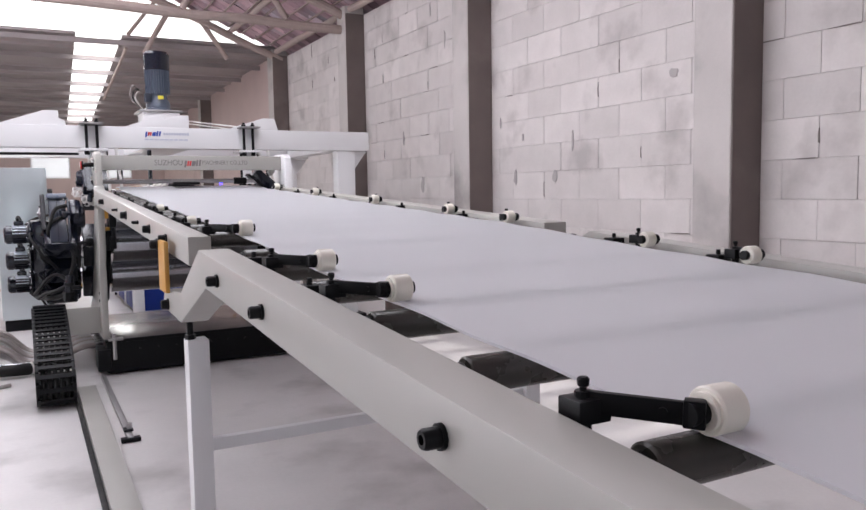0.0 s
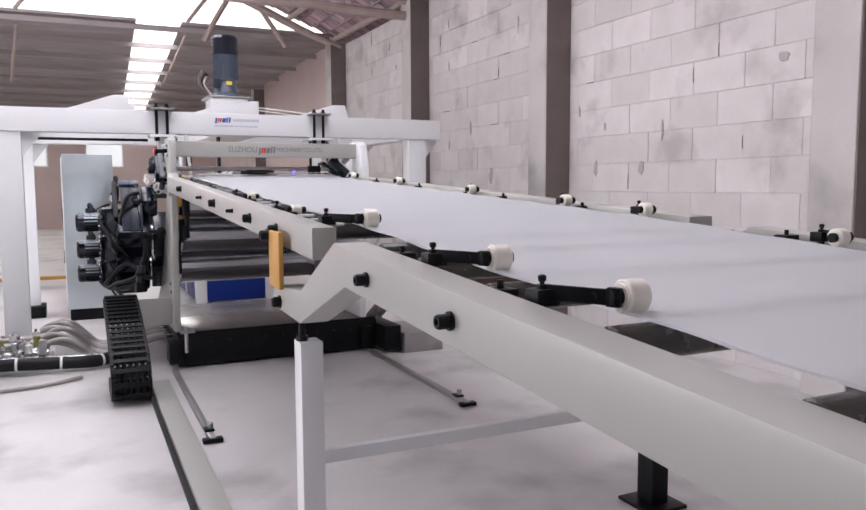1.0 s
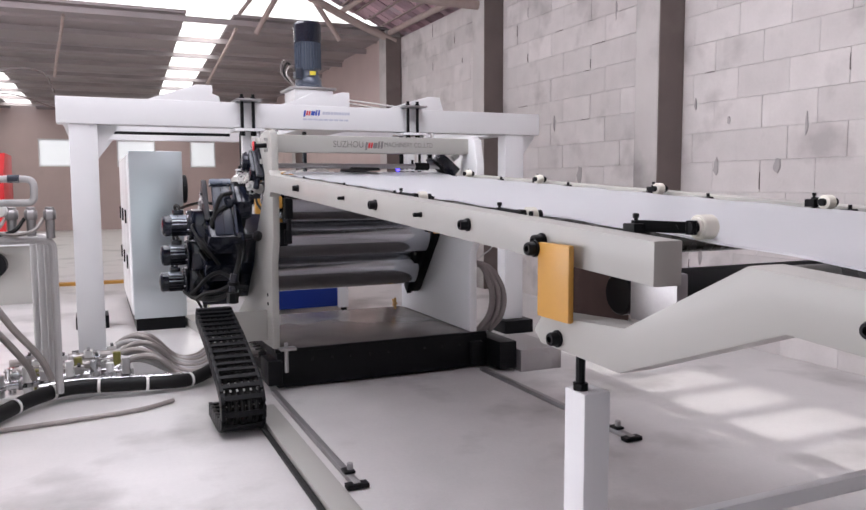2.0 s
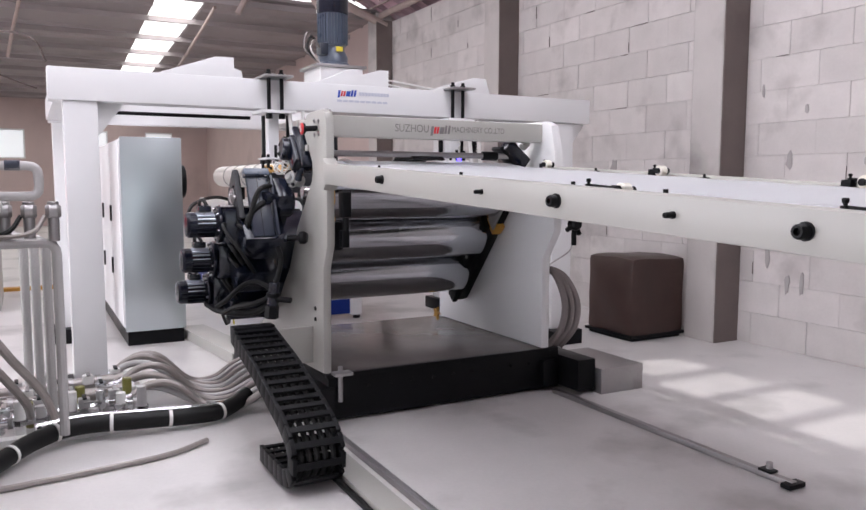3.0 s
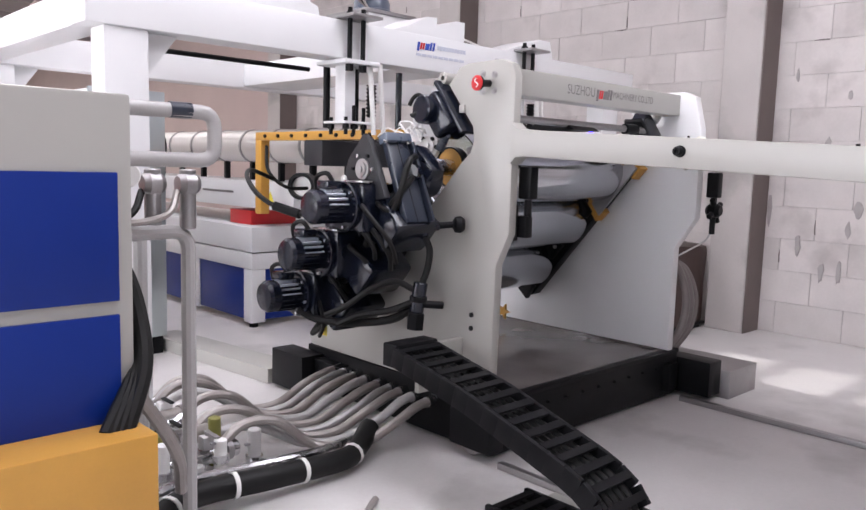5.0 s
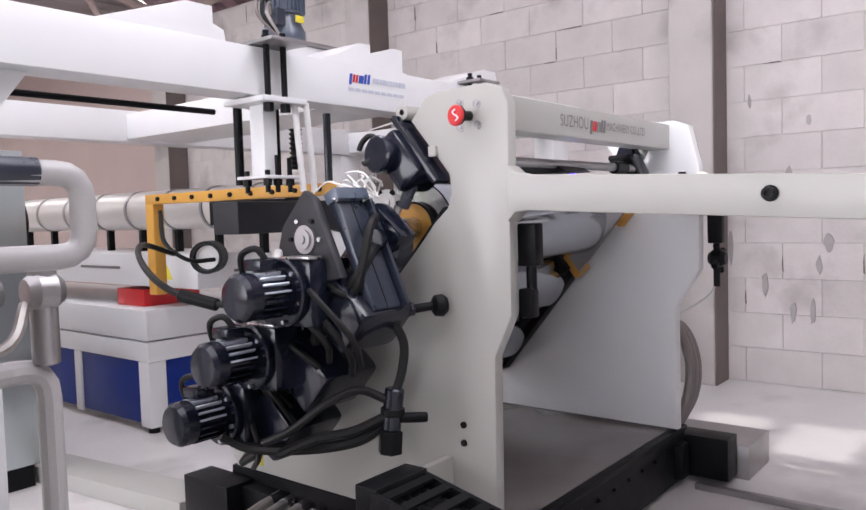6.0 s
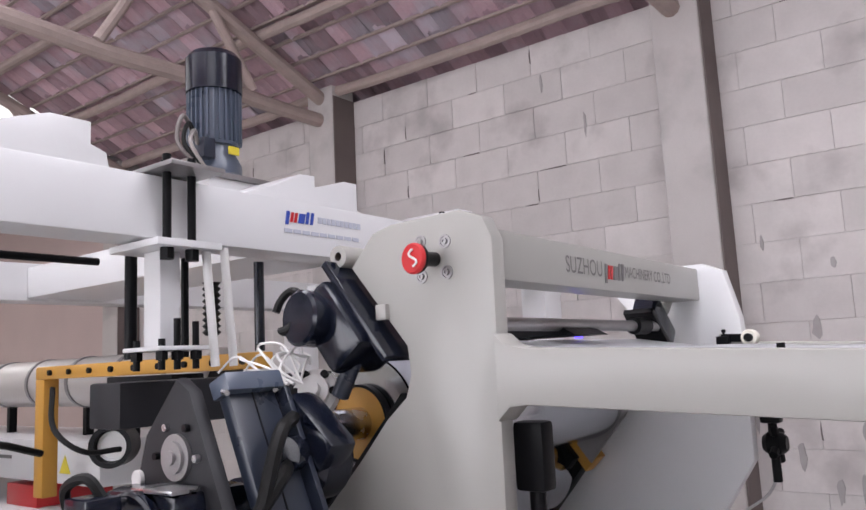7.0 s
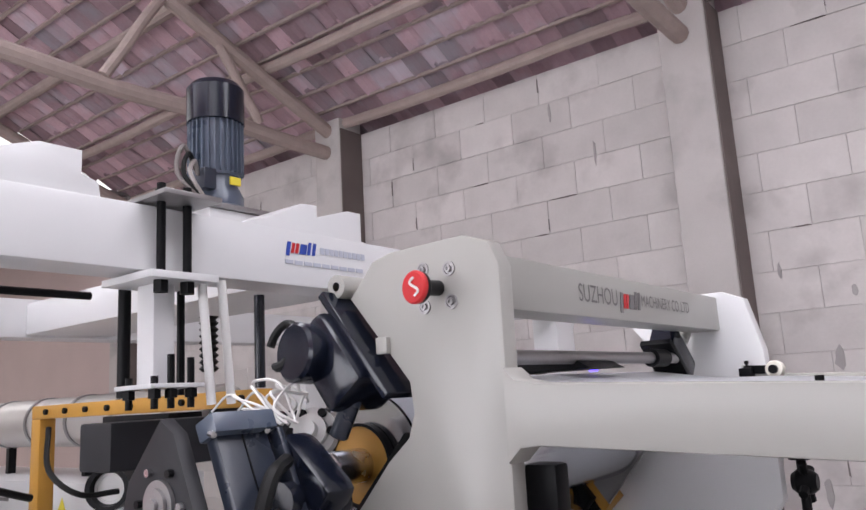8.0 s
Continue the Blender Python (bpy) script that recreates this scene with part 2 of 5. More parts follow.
def pipe(bm, pts, r, seg=8, n=6, mat=0, straight=False):
    """A round tube swept along a line."""
    line = [Vector(p) for p in pts] if straight else smooth_line(pts, n)
    up, rings = None, []
    for i, p in enumerate(line):
        d = (line[min(i + 1, len(line) - 1)] - line[max(i - 1, 0)]).normalized()
        if up is None:
            up = d.orthogonal().normalized()
        up = (up - d * up.dot(d)).normalized()
        w = d.cross(up)
        rings.append([bm.verts.new(p + r * (up * math.cos(2 * math.pi * k / seg) + w * math.sin(2 * math.pi * k / seg))) for k in range(seg)])
    for a, b in zip(rings, rings[1:]):
        for k in range(seg):
            bm.faces.new((a[k], a[(k + 1) % seg], b[(k + 1) % seg], b[k])).material_index = mat
    bm.faces.new(rings[0][::-1]).material_index = mat
    bm.faces.new(rings[-1]).material_index = mat
    return bm


def bend(pts, r=0.08, n=4):
    """A line with its corners rounded, for bent pipe."""
    pts = [Vector(p) for p in pts]
    out = [pts[0]]
    for a, b, c in zip(pts, pts[1:], pts[2:]):
        u, v = (a - b).normalized(), (c - b).normalized()
        for k in range(n + 1):
            s = k / n
            out.append((b + u * r) * (1 - s) ** 2 + b * 2 * s * (1 - s) + (b + v * r) * s * s)
    return out + [pts[-1]]


def hexbolt(bm, p, axis, r, h):
    """A round-shouldered bolt head with a socket."""
    return lathe(bm, p, axis, [(0, 0), (0, r * 1.25), (h * 0.2, r * 1.25), (h * 0.2, r), (h * 0.85, r), (h, r * 0.85), (h, r * 0.5), (h * 0.6, r * 0.5), (h * 0.6, 0)], 12)

# ---- the hall ----
EAST, WEST, SOUTH, GABLE, NORTH, EAVE = 5.45, -6.6, -6.0, 16.7, 33.0, 4.5
RIDGE_X, SLOPE = -0.55, 0.40
RIDGE = EAVE + SLOPE * (EAST - RIDGE_X)


def roof_z(x):
    return RIDGE - SLOPE * abs(x - RIDGE_X)


floor = solo("floor", B((WEST - 0.3, SOUTH - 0.3, -0.2), (EAST + 0.3, NORTH + 0.3, 0)), CONCRETE, "worn pale grey concrete floor with stains", "floor", kind="structure", smooth=0)
ground = solo("ground", B((-90, -90, -0.5), (90, 90, -0.21)), CONCRETE, "pale paved yard outside the hall", "ground", kind="structure", smooth=0)
wall_east = thing("wall_east", (EAST, 5, 0), "pale aerated concrete block wall with thin mortar joints", "wall", kind="structure")
part("mortar_core", B((EAST + 0.009, SOUTH, 0), (EAST + 0.26, GABLE, EAVE)), MORTAR, wall_east, smooth=0)
solo("wall_far_east", B((EAST - 0.02, GABLE + 0.002, 0), (EAST + 0.26, NORTH, EAVE + 0.25)), PLASTER, "plain plastered wall of the hall beyond", "wall", kind="structure", smooth=0)

# other walls
w = bmesh.new()
box(w, (WEST - 0.25, SOUTH, 0), (WEST, NORTH, 1.3))
box(w, (WEST - 0.25, SOUTH, 3.4), (WEST, NORTH, EAVE - 0.3))
box(w, (WEST - 0.25, GABLE, EAVE - 0.3), (WEST, NORTH, EAVE + 0.25))
for y in (SOUTH, -1.5, 3.0, 7.5, 12.0, 16.5, 21.0, 25.5, 30.0):
    box(w, (WEST - 0.25, y, 1.3), (WEST, y + 1.6, 3.4))
solo("wall_west", w, PLASTER, "plastered side wall with window openings", "wall", kind="structure", smooth=0)
w = bmesh.new()
box(w, (WEST, NORTH, 0), (EAST, NORTH + 0.25, 2.3))
box(w, (WEST, NORTH, 3.3), (EAST, NORTH + 0.25, 4.5))
for x in (WEST, -3.2, -0.6, 2.0, 4.2):
    box(w, (x, NORTH, 2.3), (x + 1.25, NORTH + 0.25, 3.3))
solo("wall_north", w, PLASTER, "pinkish plastered far wall with windows", "wall", kind="structure", smooth=0)
for i, x in enumerate((-5.35, -1.95, 0.65, 3.25)):
    win = thing("window_%d" % (i + 1), (x, NORTH, 2.3), "white steel window with a pale pane that glows in place of daylight", "window", kind="structure")
    b = bmesh.new()
    wd = 2.15 if i == 0 else (1.35 if i < 3 else 0.95)
    box(b, (x, NORTH + 0.02, 2.3), (x + 0.06, NORTH + 0.1, 3.3))
    box(b, (x + wd - 0.06, NORTH + 0.02, 2.3), (x + wd, NORTH + 0.1, 3.3))
    box(b, (x + 0.06, NORTH + 0.02, 2.3), (x + wd - 0.06, NORTH + 0.1, 2.36))
    box(b, (x + 0.06, NORTH + 0.02, 3.24), (x + wd - 0.06, NORTH + 0.1, 3.3))
    part("window_frame", b, WHITE, win, smooth=0)
    # the pane itself glows in place of daylight behind it
    part("pane", B((x + 0.06, NORTH + 0.05, 2.36), (x + wd - 0.06, NORTH + 0.06, 3.24)), GLOWPANE, win, smooth=0)
w = bmesh.new()
box(w, (WEST, SOUTH - 0.25, 0), (-3.2, SOUTH, EAVE))
box(w, (3.2, SOUTH - 0.25, 0), (EAST, SOUTH, EAVE))
box(w, (-3.2, SOUTH - 0.25, 4.2), (3.2, SOUTH, EAVE))
prism(w, [(WEST, EAVE), (EAST, EAVE), (RIDGE_X, RIDGE)], SOUTH - 0.25, SOUTH, "y")
solo("wall_south", w, PLASTER, "plastered end wall with a wide gate opening", "wall", kind="structure", smooth=0)

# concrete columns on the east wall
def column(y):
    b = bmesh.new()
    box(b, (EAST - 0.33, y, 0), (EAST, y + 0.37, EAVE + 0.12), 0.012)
    # added dark sheet puts the shade of the column's south flank into colour
    solo("flank_shade_plate", B((EAST - 0.325, y - 0.014, 0), (EAST - 0.006, y - 0.002, EAVE), 0.002), FLANKSHADE, "dark brown sheet added on the column's flank for its shade", "plate", "column plates", "structure", smooth=0)
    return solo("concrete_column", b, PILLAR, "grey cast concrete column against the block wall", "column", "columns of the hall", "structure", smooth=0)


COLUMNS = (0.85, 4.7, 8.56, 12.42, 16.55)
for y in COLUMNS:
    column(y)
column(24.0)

# ---- roof: tiles, battens, purlins, trusses ----
def tiled_slope(name, sign, x_from, x_to, y_from, y_to, label):
    """Underside of a roof of curved clay tiles on thin battens; x measured outwards from the ridge."""
    verts, faces = [], []
    rng = random.Random(5)
    ang = math.atan(SLOPE)
    pitch, wide = 0.27, 0.21
    u = x_from
    while u < x_to:
        y = y_from + rng.uniform(0, 0.1)
        while y < y_to:
            lift, tip = rng.uniform(-0.012, 0.012), rng.uniform(-0.012, 0.012)
            ln = pitch + 0.06
            base = len(verts)
            for k, (du, dz) in enumerate(((0, 0.0), (ln, 0.035))):
                for j in range(5):
                    s = j / 4 - 0.5
                    arch = 0.045 * (1 - (2 * s) ** 2)
                    xx = u + du * math.cos(ang)
                    zz = RIDGE - SLOPE * xx + 0.10 + arch + lift - dz + tip * (k - 0.5)
                    verts.append((RIDGE_X + sign * xx, y + s * (wide + 0.01), zz))
            for k, (du, dz) in enumerate(((0, 0.0), (ln, 0.035))):
                for j in range(5):
                    v = verts[base + k * 5 + j]
                    verts.append((v[0], v[1], v[2] + 0.014))
            for o in (0, 10):
                for j in range(4):
                    q = (base + o + j, base + o + j + 1, base + o + 6 + j, base + o + 5 + j)
                    faces.append(q if o else q[::-1])
            for j in range(4):
                faces.append((base + 5 + j, base + 6 + j, base + 16 + j, base + 15 + j))
            y += wide
        u += pitch
    me = bpy.data.meshes.new(name)
    me.from_pydata(verts, [], faces)
    me.materials.append(TILE)
    ob = new(name, me)
    return tagged(ob, label, "roof", kind="structure")


tiled_slope("ceiling", 1, 1.55, 6.25, 7.8, GABLE + 0.1, "underside of a red-brown clay tile roof")
w = bmesh.new()
def slab(b, sign, x0, x1, y0, y1, dz=0.17, th=0.05):
    za, zb = RIDGE - SLOPE * x0 + dz, RIDGE - SLOPE * x1 + dz
    xa, xb = RIDGE_X + sign * x0, RIDGE_X + sign * x1
    prism(b, [(xa, za), (xb, zb), (xb, zb + th), (xa, za + th)], y0, y1, "y")
slab(w, 1, 1.56, 6.3, SOUTH - 0.3, 2.65)
slab(w, 1, 1.56, 6.3, 7.75, GABLE + 0.15)
slab(w, 1, 1.56, 2.5, 2.65, 7.75)
slab(w, 1, 4.1, 6.3, 2.65, 7.75)
slab(w, 1, 0, 0.15, SOUTH - 0.3, GABLE + 0.15)
slab(w, 1, 0.15, 1.56, SOUTH - 0.3, 3.9)
slab(w, 1, 0.15, 1.56, 15.1, GABLE + 0.15)
slab(w, -1, 0, 0.9, SOUTH - 0.3, GABLE + 0.15)
slab(w, -1, 3.3, 6.4, SOUTH - 0.3, GABLE + 0.15)
slab(w, -1, 0.9, 3.3, SOUTH - 0.3, -0.6)
slab(w, -1, 0.9, 3.3, 14.6, GABLE + 0.15)
# opaque sheets close three added roof openings, out of view, to sun and sky
for sign, x0, x1, y0, y1 in ((-1, 0.9, 3.3, -0.6, 14.6), (1, 2.5, 4.1, 2.65, 7.75), (1, 0.15, 1.56, 9.0, 15.1)):
    b = bmesh.new()
    slab(b, sign, x0 - 0.05, x1 + 0.05, y0 - 0.05, y1 + 0.05, 0.23, 0.01)
    solo("roof_cover_sheet", b, WHITE, "opaque white sheet closing an added roof opening, out of view", "roof light", "roof lights", "structure", smooth=0)
solo("roof", w, TILE, "pitched roof with long openings for roof lights", "roof", kind="structure", smooth=0)

# added bars, out of view, break the sun on the floor into patches
for k in range(19):
    solo("sun_break_bar", B((-0.45, 3.9 + 0.6 * k, 6.42), (1.05, 4.06 + 0.6 * k, 6.50)), WHITE, "white bar added across a roof opening to break up the sun", "glazing bar", "glazing bars", "structure", smooth=0)
for k in range(18):
    x = 1.0 + 0.27 * k + 0.02
    if x > EAST + 0.1:
        break
    solo("batten", B((x, 7.8, roof_z(x) + 0.052), (x + 0.035, GABLE, roof_z(x) + 0.078)), TIMBER, "thin weathered roof batten under the tiles", "batten", "battens", "structure", smooth=0)


def pole(name, p0, p1, r, label, group, seg=10):
    """A rough round timber, slightly crooked."""
    rng = random.Random(int(abs(p0[0] * 31 + p0[1] * 17 + p1[0] * 7) * 10))
    p0, p1 = Vector(p0), Vector(p1)
    n = max(3, int((p1 - p0).length / 0.8))
    pts = [p0.lerp(p1, i / n) + (Vector((rng.uniform(-1, 1), rng.uniform(-1, 1), rng.uniform(-1, 1))) * r * 0.22 if 0 < i < n else Vector()) for i in range(n + 1)]
    return solo(name, pipe(bmesh.new(), pts, r, seg, 3), TIMBER, label, "roof timber", group, "structure")


for x in (5.22, 4.3, 3.35, 2.4, 1.45):
    pole("purlin", (x, -1.0, roof_z(x) - 0.02), (x, GABLE + 0.1, roof_z(x) - 0.02), 0.055, "round weathered timber purlin", "purlins")
for y in (4.88, 8.74, 12.6, 16.6):
    pole("rafter", (EAST - 0.1, y, 4.42), (-0.5, y, 6.72), 0.075, "heavy round timber rafter of a roof truss", "rafters")
    if y < 16:
        pole("tie_beam", (EAST - 0.2, y + 0.02, 4.27), (WEST, y + 0.02, 4.47), 0.075, "round timber tie beam of a roof truss", "tie beams")
    for x0, x1 in ((4.2, 3.7), (2.6, 3.15)):
        pole("strut", (x0, y, 4.36), (x1, y, roof_z(x1) - 0.12), 0.05, "slim timber strut of a roof truss", "struts")

# bright overcast sky beyond the open gable and over the far roof lights
b = bmesh.new()
box(b, (-60, 70, -1), (60, 70.2, 45))
box(b, (-60, 17.5, 14.0), (60, 70, 14.2))
solo("backdrop", b, SKYCARD, "bright white overcast sky", "sky", kind="structure", smooth=0)

# lower roof of the hall beyond, falling gently to the north, with two translucent strips left open
w = bmesh.new()
LOW, SKEW, FALL = 4.66, 0.035, 0.0185


def low_z(y):
    return LOW - FALL * (y - GABLE)


for x0, x1 in ((None, -3.3), (-2.5, 1.40), (2.22, None)):
    y = GABLE
    while y < NORTH - 0.1:
        ya, yb = y, min(y + 1.2, NORTH)
        rows = []
        for yy, za, zb in ((ya, 0.0, 0.05), (yb - 0.05, 0.012, 0.05), (yb, -0.03, 0.03)):
            xa = WEST if x0 is None else x0 + SKEW * (yy - GABLE)
            xb = EAST if x1 is None else x1 + SKEW * (yy - GABLE)
            rows.append([w.verts.new((x, yy, low_z(yy) + z)) for x, z in ((xa, za), (xb, za), (xb, zb), (xa, zb))])
        for p, q in zip(rows, rows[1:]):
            for k in range(4):
                w.faces.new((p[k], p[(k + 1) % 4], q[(k + 1) % 4], q[k]))
        w.faces.new(rows[0][::-1])
        w.faces.new(rows[-1])
        y += 1.2
solo("ceiling", w, SHEETING, "grey corrugated sheet roof of the hall beyond", "roof", kind="structure", smooth=0)
for k in range(9):
    y = GABLE + 0.08 + 1.8 * k
    solo("steel_purlin", B((WEST, y, low_z(y) - 0.13), (EAST, y + 0.06, low_z(y) - 0.035)), SHEETING, "grey steel purlin under the sheet roof", "purlin", "steel purlins", "structure", smooth=0)
for x in (-0.6, 2.32):
    pole("strut", (x, GABLE, LOW + 0.05), (x + 1.0, GABLE, LOW + 1.35), 0.035, "slim timber strut in the open gable", "struts")
    pole("strut", (x, GABLE + 0.3, LOW - 0.15), (x - 0.25, GABLE + 2.5, LOW - 0.9), 0.03, "slim timber strut under the sheet roof", "struts")

# ---- sheet conveyor ----
def top_back(y):
    return 1.446 + 0.0512 * (y - 3.636)


def top_front(y):
    return 1.415 + 0.0605 * (y - 3.285)


def sheet_z(y):
    s = min(1, max(0, (y - 3.0) / 0.8))
    return top_front(y) * (1 - s) + top_back(y) * s - 0.013


RAILS = ((0.90, 1.01, 1), (2.60, 2.71, -1))
for x0, x1, side in RAILS:
    out = x0 if side > 0 else x1
    rail = thing("conveyor_rail", (x0, 5.7, 0), "ivory painted side rail of the cooling conveyor, far section", "conveyor rail", "conveyor rails")
    out += 0.022 * side
    pts = [(3.60, top_back(3.60) - 0.11), (7.80, top_back(7.8) - 0.125), (7.845, top_back(7.85) - 0.132), (7.878, top_back(7.88) - 0.165), (7.878, top_back(7.88) + 0.032), (7.85, top_back(7.85) + 0.008), (7.80, top_back(7.8)), (3.60, top_back(3.60))]
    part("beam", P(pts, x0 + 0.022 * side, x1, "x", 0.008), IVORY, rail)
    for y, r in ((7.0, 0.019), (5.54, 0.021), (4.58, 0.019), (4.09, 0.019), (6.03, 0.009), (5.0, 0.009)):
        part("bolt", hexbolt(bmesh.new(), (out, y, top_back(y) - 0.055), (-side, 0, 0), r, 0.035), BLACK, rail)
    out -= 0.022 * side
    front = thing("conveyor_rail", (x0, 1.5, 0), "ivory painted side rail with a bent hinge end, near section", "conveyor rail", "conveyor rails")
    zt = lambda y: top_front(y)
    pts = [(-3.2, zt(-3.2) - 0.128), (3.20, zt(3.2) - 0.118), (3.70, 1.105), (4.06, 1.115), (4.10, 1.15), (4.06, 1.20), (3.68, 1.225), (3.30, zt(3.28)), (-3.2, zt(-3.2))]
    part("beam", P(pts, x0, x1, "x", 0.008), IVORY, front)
    for y in (3.01, 2.51, 1.57, 0.6, -0.7):
        part("bolt", hexbolt(bmesh.new(), (out, y, zt(y) - 0.062), (-side, 0, 0), 0.0165, 0.034), BLACK, front)
    part("bolt", hexbolt(bmesh.new(), (out, 3.97, 1.145), (-side, 0, 0), 0.02, 0.03), BLACK, front)
    strap = thing("hinge_strap", (out, 3.97, 1.2), "ochre painted steel strap joining the two rail sections", "strap", "hinge straps")
    part("plate", B((out - 0.022 if side > 0 else out + 0.002, 3.89, 1.20), (out - 0.002 if side > 0 else out + 0.022, 4.05, 1.415), 0.008), OCHRE, strap)
    part("bolt", hexbolt(bmesh.new(), (out - side * 0.022, 4.06, 1.395), (-side, 0, 0), 0.02, 0.03), BLACK, strap)
    post = thing("support_stand", (x0 + 0.1, 3.98, 0), "white square steel leg with a threaded levelling rod", "stand", "support stands")
    a = 0.965 if side > 0 else 2.70
    part("tube", B((a, 3.93, 0.255 if side < 0 else 0.05), (a + 0.09, 4.03, 0.985), 0.006), WHITE, post)
    part("foot", B((a - 0.005, 3.925, 0.02), (a + 0.095, 4.035, 0.255 if side < 0 else 0.05), 0.004), BLACK, post)
    part("base_plate", B((a - 0.07, 3.86, 0), (a + 0.16, 4.10, 0.018), 0.004), BLACK, post)
    part("threaded_rod", C((a + 0.02, 3.98, 0.98), (a + 0.02, 3.98, 1.125), 0.014, 10), BLACK, post)
    part("nut", C((a + 0.02, 3.98, 0.986), (a + 0.02, 3.98, 1.006), 0.024, 6), BLACK, post)
solo("cross_bar", B((1.055, 3.96, 0.485), (2.70, 4.0, 0.54), 0.004), WHITE, "thin white steel bar between the conveyor legs", "cross bar")

# hinge between the rail sections: dark pivot drum under the sheet
piv = thing("pivot_roller", (1.02, 3.8, 1.2), "dark steel pivot roller between the conveyor sections", "roller")
part("drum", C((1.02, 3.86, 1.28), (2.59, 3.86, 1.28), 0.06, 18, 0.006), BLACK, piv)
part("bearing", B((1.012, 3.62, 1.22), (1.05, 3.80, 1.36), 0.01), DULL, piv)

SHEET_L, SHEET_R = 1.15, 2.47
b = bmesh.new()
ys = [-3.4 + 0.054 * i for i in range(211)]
rows = []
for y in ys:
    z = sheet_z(y) - 0.0045 * math.sin(math.pi * (y + 0.03) / 0.43) ** 2  # slight sag between rollers
    rows.append([b.verts.new((x, y, z + dz)) for x, dz in ((SHEET_L, 0), (SHEET_R, 0), (SHEET_R, 0.006), (SHEET_L, 0.006))])
for yy, zz in ((8.15, 1.684), (8.30, 1.682), (8.40, 1.676)):
    rows.append([b.verts.new((x, yy, zz + dz)) for x, dz in ((SHEET_L, 0), (SHEET_R, 0), (SHEET_R, 0.006), (SHEET_L, 0.006))])
for p, q in zip(rows, rows[1:]):
    for k in range(4):
        b.faces.new((p[k], p[(k + 1) % 4], q[(k + 1) % 4], q[k]))
b.faces.new(rows[0][::-1])
b.faces.new(rows[-1])
solo("plastic_sheet", b, SHEET, "wide white extruded plastic sheet running over the rollers", "plastic sheet")


for x0, x1 in ((1.013, 1.045), (2.565, 2.597)):
    solo("bearing_strip", P([(3.85, sheet_z(3.85) - 0.085), (7.80, sheet_z(7.8) - 0.085), (7.80, sheet_z(7.8) - 0.055), (3.85, sheet_z(3.85) - 0.055)], x0, x1, "x", 0.003), BLACK, "black steel angle strip that carries the roller bearings", "bearing strip", "bearing strips")


SPINNING = []


def turning(ob, centre, rate):
    """Moves a turned part's own origin to its axle and notes how fast it spins, in degrees a second."""
    c = Vector(centre) - ORIGIN[ob]
    ob.data.transform(Matrix.Translation(-c))
    ob.location = c
    SPINNING.append((ob, c, rate))


def roller(y):
    z = sheet_z(y) - 0.0395
    r = thing("idler_roller", (1.8, y, z), "dark rubber-covered idler roller under the sheet", "roller", "idler rollers")
    turning(part("drum", C((1.065, y, z), (2.545, y, z), 0.035, 24, 0.004), ROLLER, r), (1.8, y, z), 49)
    part("axle", C((1.0, y, z), (2.62, y, z), 0.014, 10), DULL, r)
    part("bearing", C((1.050, y, z), (1.063, y, z), 0.026, 14, 0.004), BLACK, r)
    part("axle_nut", C((1.012, y, z), (1.030, y, z), 0.02, 6, 0.002), BLACK, r)
    return r


for y in (-2.6, -1.9, -1.2, -0.5, 0.0, 0.45, 0.89, 1.335, 1.785, 2.205, 2.645, 3.05, 3.33, 3.95, 4.15, 4.35, 4.55, 4.75, 4.95, 5.15, 5.35, 5.55, 5.75, 5.95, 6.15, 6.35, 6.55, 6.75, 6.95, 7.15, 7.35, 7.55, 7.7):
    roller(y)


